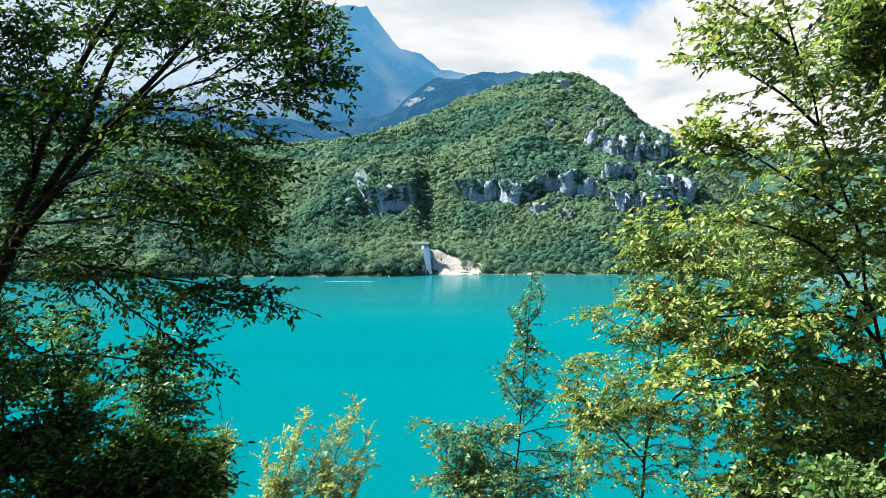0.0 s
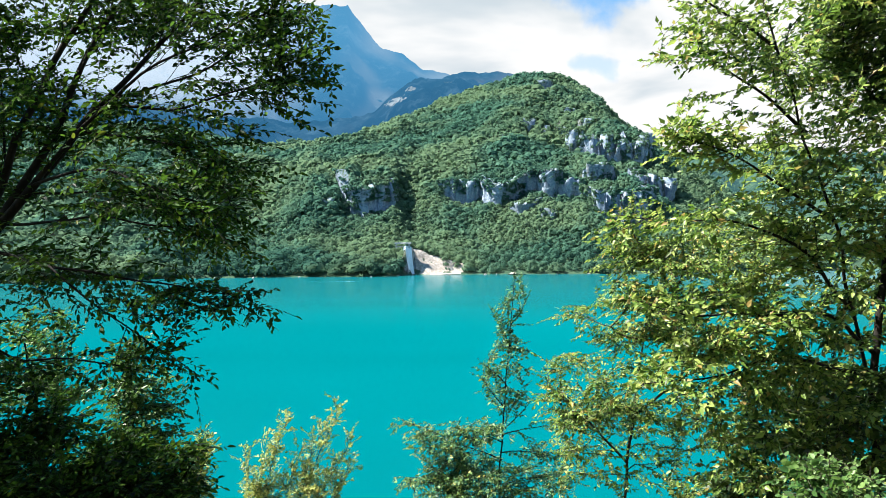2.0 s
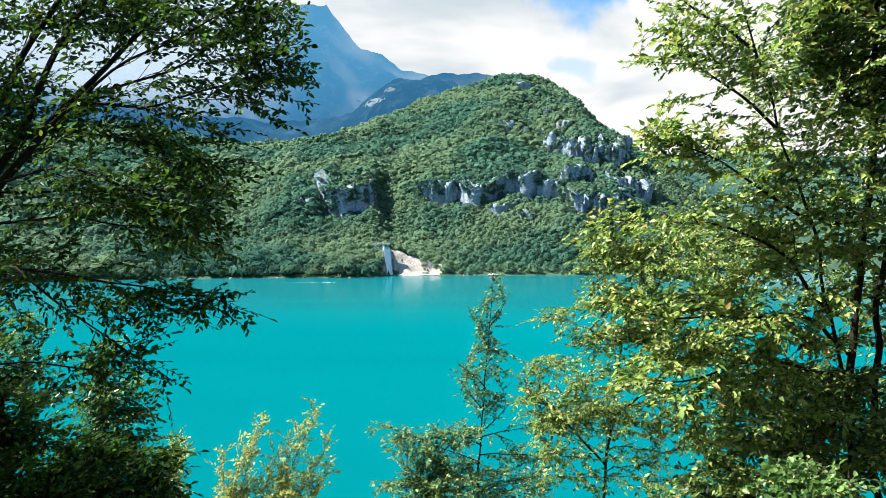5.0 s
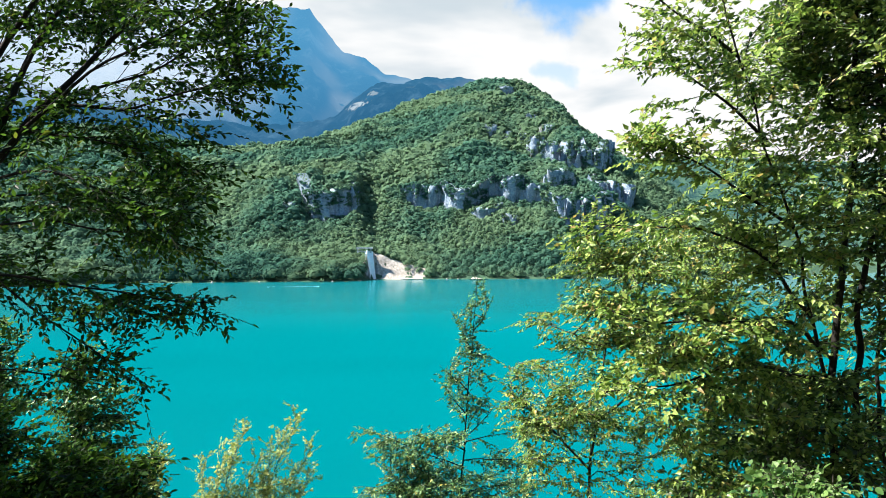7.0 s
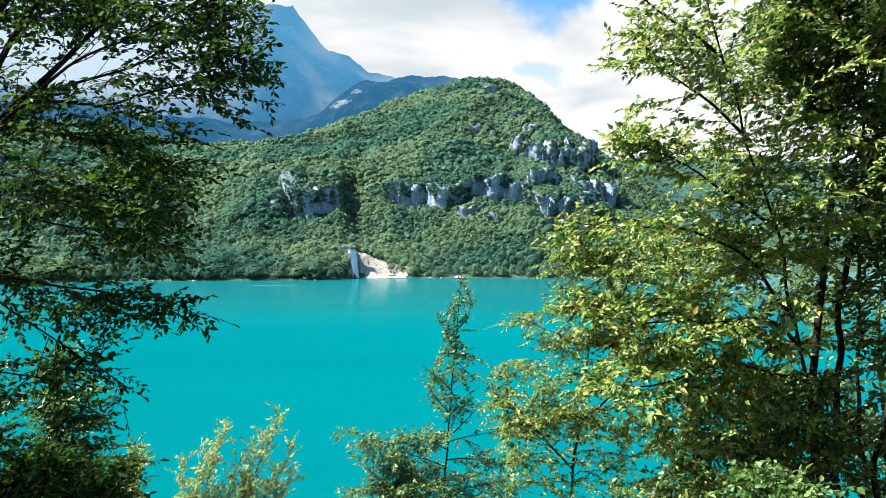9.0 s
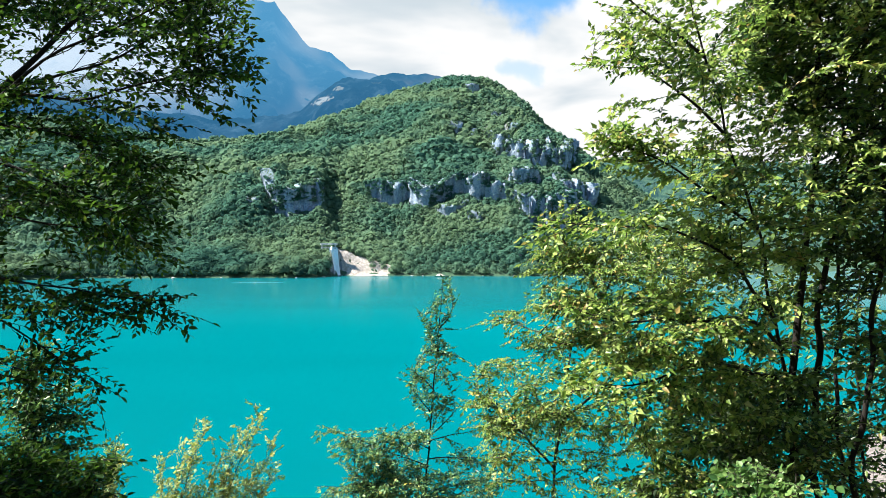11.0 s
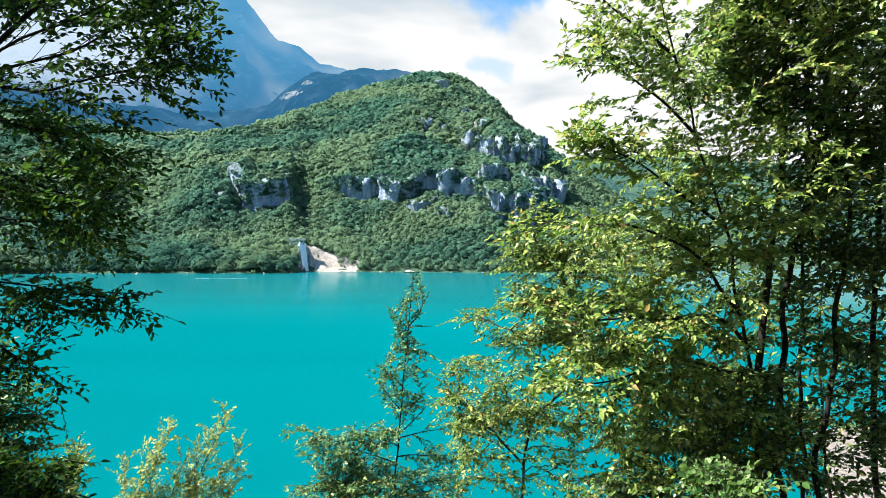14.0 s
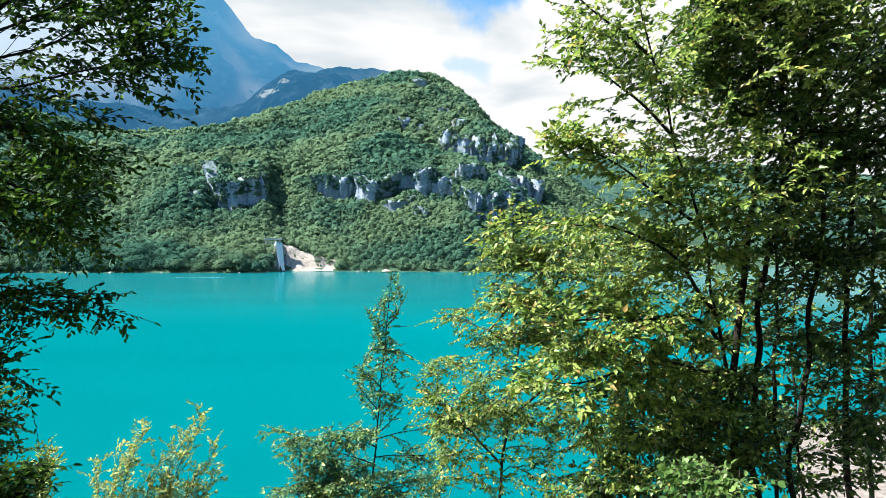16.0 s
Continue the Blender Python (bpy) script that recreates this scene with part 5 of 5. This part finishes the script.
limb = g.stem([(2.32, 4.88, 17.34), (1.86, 4.67, 17.54), (1.57, 4.72, 17.72)], 0.014, 0.003)
g.clothe(limb, 0.25, 0.062, 0.45, 0.75, 0.06, 0.19)
limb = g.stem([(3.19, 5.20, 15.10), (2.25, 4.68, 15.30), (1.67, 4.60, 15.18), (1.29, 4.67, 15.14)], 0.016, 0.003)
g.clothe(limb, 0.25, 0.062, 0.45, 0.75, 0.06, 0.19)
limb = g.stem([(3.58, 5.24, 16.65), (3.78, 4.90, 17.23), (4.01, 4.75, 17.65)], 0.016, 0.005)
g.clothe(limb, 0.25, 0.062, 0.45, 0.75, 0.06, 0.19)
g.stem([rooted(3.6, 5.0), (3.84, 5.59, 14.11), (3.81, 5.60, 15.31), (3.83, 5.60, 16.46), (3.87, 5.59, 17.61), (3.90, 5.59, 18.44)], 0.022, 0.01)
g.reach((1.67, 4.70, 17.22), (0.22, 0.40, 0.40), 32, 0.0, 0.3, side=0.14)
g.reach((1.70, 4.66, 16.76), (0.20, 0.40, 0.14), 42, 0.04, 0.3, side=0.14)
g.reach((2.23, 4.70, 17.17), (0.29, 0.60, 0.63), 30, 0.03)
g.reach((2.92, 4.97, 17.39), (0.60, 0.80, 0.72), 140, 0.03)
g.reach((3.35, 5.0, 17.5), (0.45, 0.7, 0.6), 110, 0.03)
g.reach((3.20, 5.0, 17.75), (0.50, 0.6, 0.35), 150, 0.03)
g.reach((3.75, 5.0, 17.4), (0.45, 0.6, 0.5), 110, 0.03)
g.reach((2.05, 4.63, 16.43), (0.50, 0.50, 0.29), 52, 0.05)
g.reach((2.89, 4.76, 16.46), (0.65, 0.70, 0.42), 130, 0.05)
g.reach((2.70, 4.80, 16.25), (0.50, 0.50, 0.40), 95, 0.05)
g.reach((1.95, 4.64, 15.60), (0.40, 0.50, 0.29), 80, 0.06)
g.reach((2.40, 4.76, 15.70), (0.45, 0.60, 0.38), 90, 0.06)
g.reach((1.89, 4.76, 15.15), (0.59, 0.60, 0.33), 110, 0.06)
g.reach((2.69, 5.11, 14.74), (0.69, 0.70, 0.49), 140, 0.06)
g.reach((3.55, 5.55, 16.00), (0.86, 0.50, 0.72), 50, 0.05)
# crown carried on above the view, added to dim the light underneath
g.reach((3.60, 5.01, 18.20), (1.10, 0.80, 0.50), 220, 0.03)
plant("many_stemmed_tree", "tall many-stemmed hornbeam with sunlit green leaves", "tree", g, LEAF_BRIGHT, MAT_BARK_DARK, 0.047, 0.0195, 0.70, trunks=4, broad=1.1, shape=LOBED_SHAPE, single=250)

# the smaller tree that fills the gap towards the lake
g = Grown(6)
g.stem([rooted(1.9, 6.2), (1.70, 6.40, 13.85), (1.79, 6.40, 14.34), (1.84, 6.40, 14.93), (1.94, 6.40, 15.42)], 0.03, 0.006)
g.stem([(1.75, 6.40, 14.14), (1.38, 6.30, 14.56), (1.09, 6.30, 14.85)], 0.012, 0.003)
g.stem([(1.79, 6.40, 14.53), (2.29, 6.40, 14.93), (2.68, 6.40, 15.12)], 0.014, 0.004)
g.stem([(1.94, 6.40, 15.32), (2.05, 6.00, 15.64), (2.12, 5.80, 15.96), (2.12, 5.70, 16.18)], 0.012, 0.004)
g.stem([(2.05, 6.00, 15.64), (1.67, 5.80, 16.00), (1.51, 5.70, 16.40)], 0.008, 0.002)
g.reach((1.64, 5.70, 16.09), (0.26, 0.35, 0.31), 71, -0.03)
g.reach((1.86, 5.70, 15.83), (0.52, 0.45, 0.31), 178, 0.03)
g.reach((2.34, 5.60, 15.88), (0.56, 0.50, 0.39), 178, 0.03)
g.reach((1.65, 5.90, 15.46), (0.59, 0.40, 0.23), 130, 0.05)
g.reach((2.33, 5.90, 15.42), (0.68, 0.50, 0.27), 130, 0.05)
g.reach((1.33, 6.30, 14.80), (0.41, 0.50, 0.34), 130, 0.05)
g.reach((1.89, 6.40, 14.98), (0.64, 0.60, 0.44), 142, 0.05)
g.reach((1.67, 6.30, 14.32), (0.63, 0.60, 0.43), 166, 0.05)
g.reach((2.49, 6.30, 14.46), (0.63, 0.60, 0.58), 130, 0.05)
plant("lakeside_tree", "small leafy tree with yellowing sunlit foliage on the bank", "tree", g, LEAF_LIME, MAT_BARK_GREY, 0.037, 0.0175, 0.60, broad=1.05, shape=LOBED_SHAPE)

# fresh green broad-leaved shrub close by
g = Grown(7)
g.stem([rooted(2.0, 2.9), (1.82, 3.34, 14.86), (1.83, 3.34, 15.04)], 0.008, 0.002)
g.stem([rooted(2.1, 2.9), (1.98, 3.31, 14.89), (2.00, 3.31, 15.02)], 0.007, 0.002)
g.reach((1.84, 3.34, 14.95), (0.19, 0.25, 0.12), 80, 0.0, 0.2, leafy=0.3, side=0.12)
g.reach((2.03, 3.30, 14.94), (0.14, 0.25, 0.10), 22, 0.0, 0.2, leafy=0.3, side=0.12)
plant("low_shrub", "fresh light green broad-leaved shrub at the foot of a tree", "shrub", g, LEAF_FRESH, MAT_BARK_GREY, 0.034, 0.016, 0.85, trunks=2, broad=1.45, single=300)

g = Grown(8)
g.stem([rooted(1.5, 4.9), (1.80, 5.18, 14.27), (1.80, 5.18, 14.41)], 0.006, 0.002)
g.reach((1.80, 5.18, 14.32), (0.16, 0.25, 0.11), 30, 0.0, 0.2, leafy=0.3, side=0.12)
plant("low_shrub", "low yellow-green sunlit shrub at the foot of a tree", "shrub", g, LEAF_LIME, MAT_BARK_GREY, 0.036, 0.016, 0.6)

# thicket behind the many stems, dark leaves filling in the shade there
g = Grown(9)
g.stem([rooted(4.3, 6.0), (4.71, 6.43, 13.85), (4.60, 6.46, 14.92), (4.64, 6.45, 15.84)], 0.03, 0.008)
g.stem([rooted(5.0, 5.6), (5.35, 6.31, 13.86), (5.33, 6.31, 15.20), (5.37, 6.31, 16.81), (5.41, 6.31, 18.10)], 0.035, 0.01)
g.stem([rooted(3.6, 6.1), (3.92, 6.49, 13.77), (3.86, 6.50, 14.46)], 0.02, 0.006)
g.stem([rooted(4.4, 4.8), (4.40, 5.48, 14.12), (4.37, 5.49, 15.32), (4.42, 5.48, 16.70), (4.54, 5.46, 18.44)], 0.035, 0.015)
g.reach((3.17, 5.02, 17.58), (0.53, 0.50, 0.61), 260, 0.03)
g.reach((3.01, 5.25, 17.47), (0.38, 0.50, 0.55), 110, 0.03)
g.reach((3.15, 6.24, 14.64), (0.55, 0.50, 0.45), 260, 0.05)
g.reach((3.45, 5.60, 15.60), (0.55, 0.50, 0.35), 100, 0.05)
g.stem([rooted(2.7, 5.3), (2.65, 5.6, 13.95), (2.60, 5.6, 14.3)], 0.010, 0.003)
g.reach((2.60, 5.60, 14.22), (0.50, 0.40, 0.26), 200, 0.05)
g.reach((2.95, 5.05, 14.80), (0.42, 0.45, 0.42), 190, 0.05)
g.reach((3.90, 5.18, 17.42), (0.85, 0.90, 0.90), 640, 0.03)
g.reach((3.90, 4.97, 16.38), (0.46, 0.80, 0.58), 220, 0.05)
g.reach((3.45, 5.30, 16.35), (0.45, 0.50, 0.40), 120, 0.05)
g.reach((3.76, 5.20, 14.85), (0.77, 0.80, 0.64), 170, 0.06)
g.reach((3.75, 5.20, 15.62), (0.64, 0.80, 0.51), 110, 0.06)
g.reach((4.35, 5.08, 15.28), (0.56, 0.80, 1.03), 230, 0.05)
g.reach((4.50, 5.06, 17.09), (0.69, 0.90, 1.29), 520, 0.03)
g.reach((3.86, 6.50, 14.46), (0.69, 0.50, 0.53), 260, 0.05)
g.reach((4.60, 6.46, 15.08), (0.70, 0.60, 0.75), 80, 0.05)
g.reach((5.33, 6.32, 15.41), (0.59, 0.60, 1.18), 140, 0.05)
g.reach((5.36, 6.32, 17.35), (0.59, 0.60, 0.97), 100, 0.05)
g.reach((4.70, 6.33, 14.15), (0.79, 0.60, 0.32), 130, 0.05)
plant("thicket_tree", "young tree in the thicket on the bank, shade put into its leaf tones", "tree", g, LEAF_DAPPLED, MAT_BARK_DARK, 0.058, 0.034, 0.8, trunks=4)
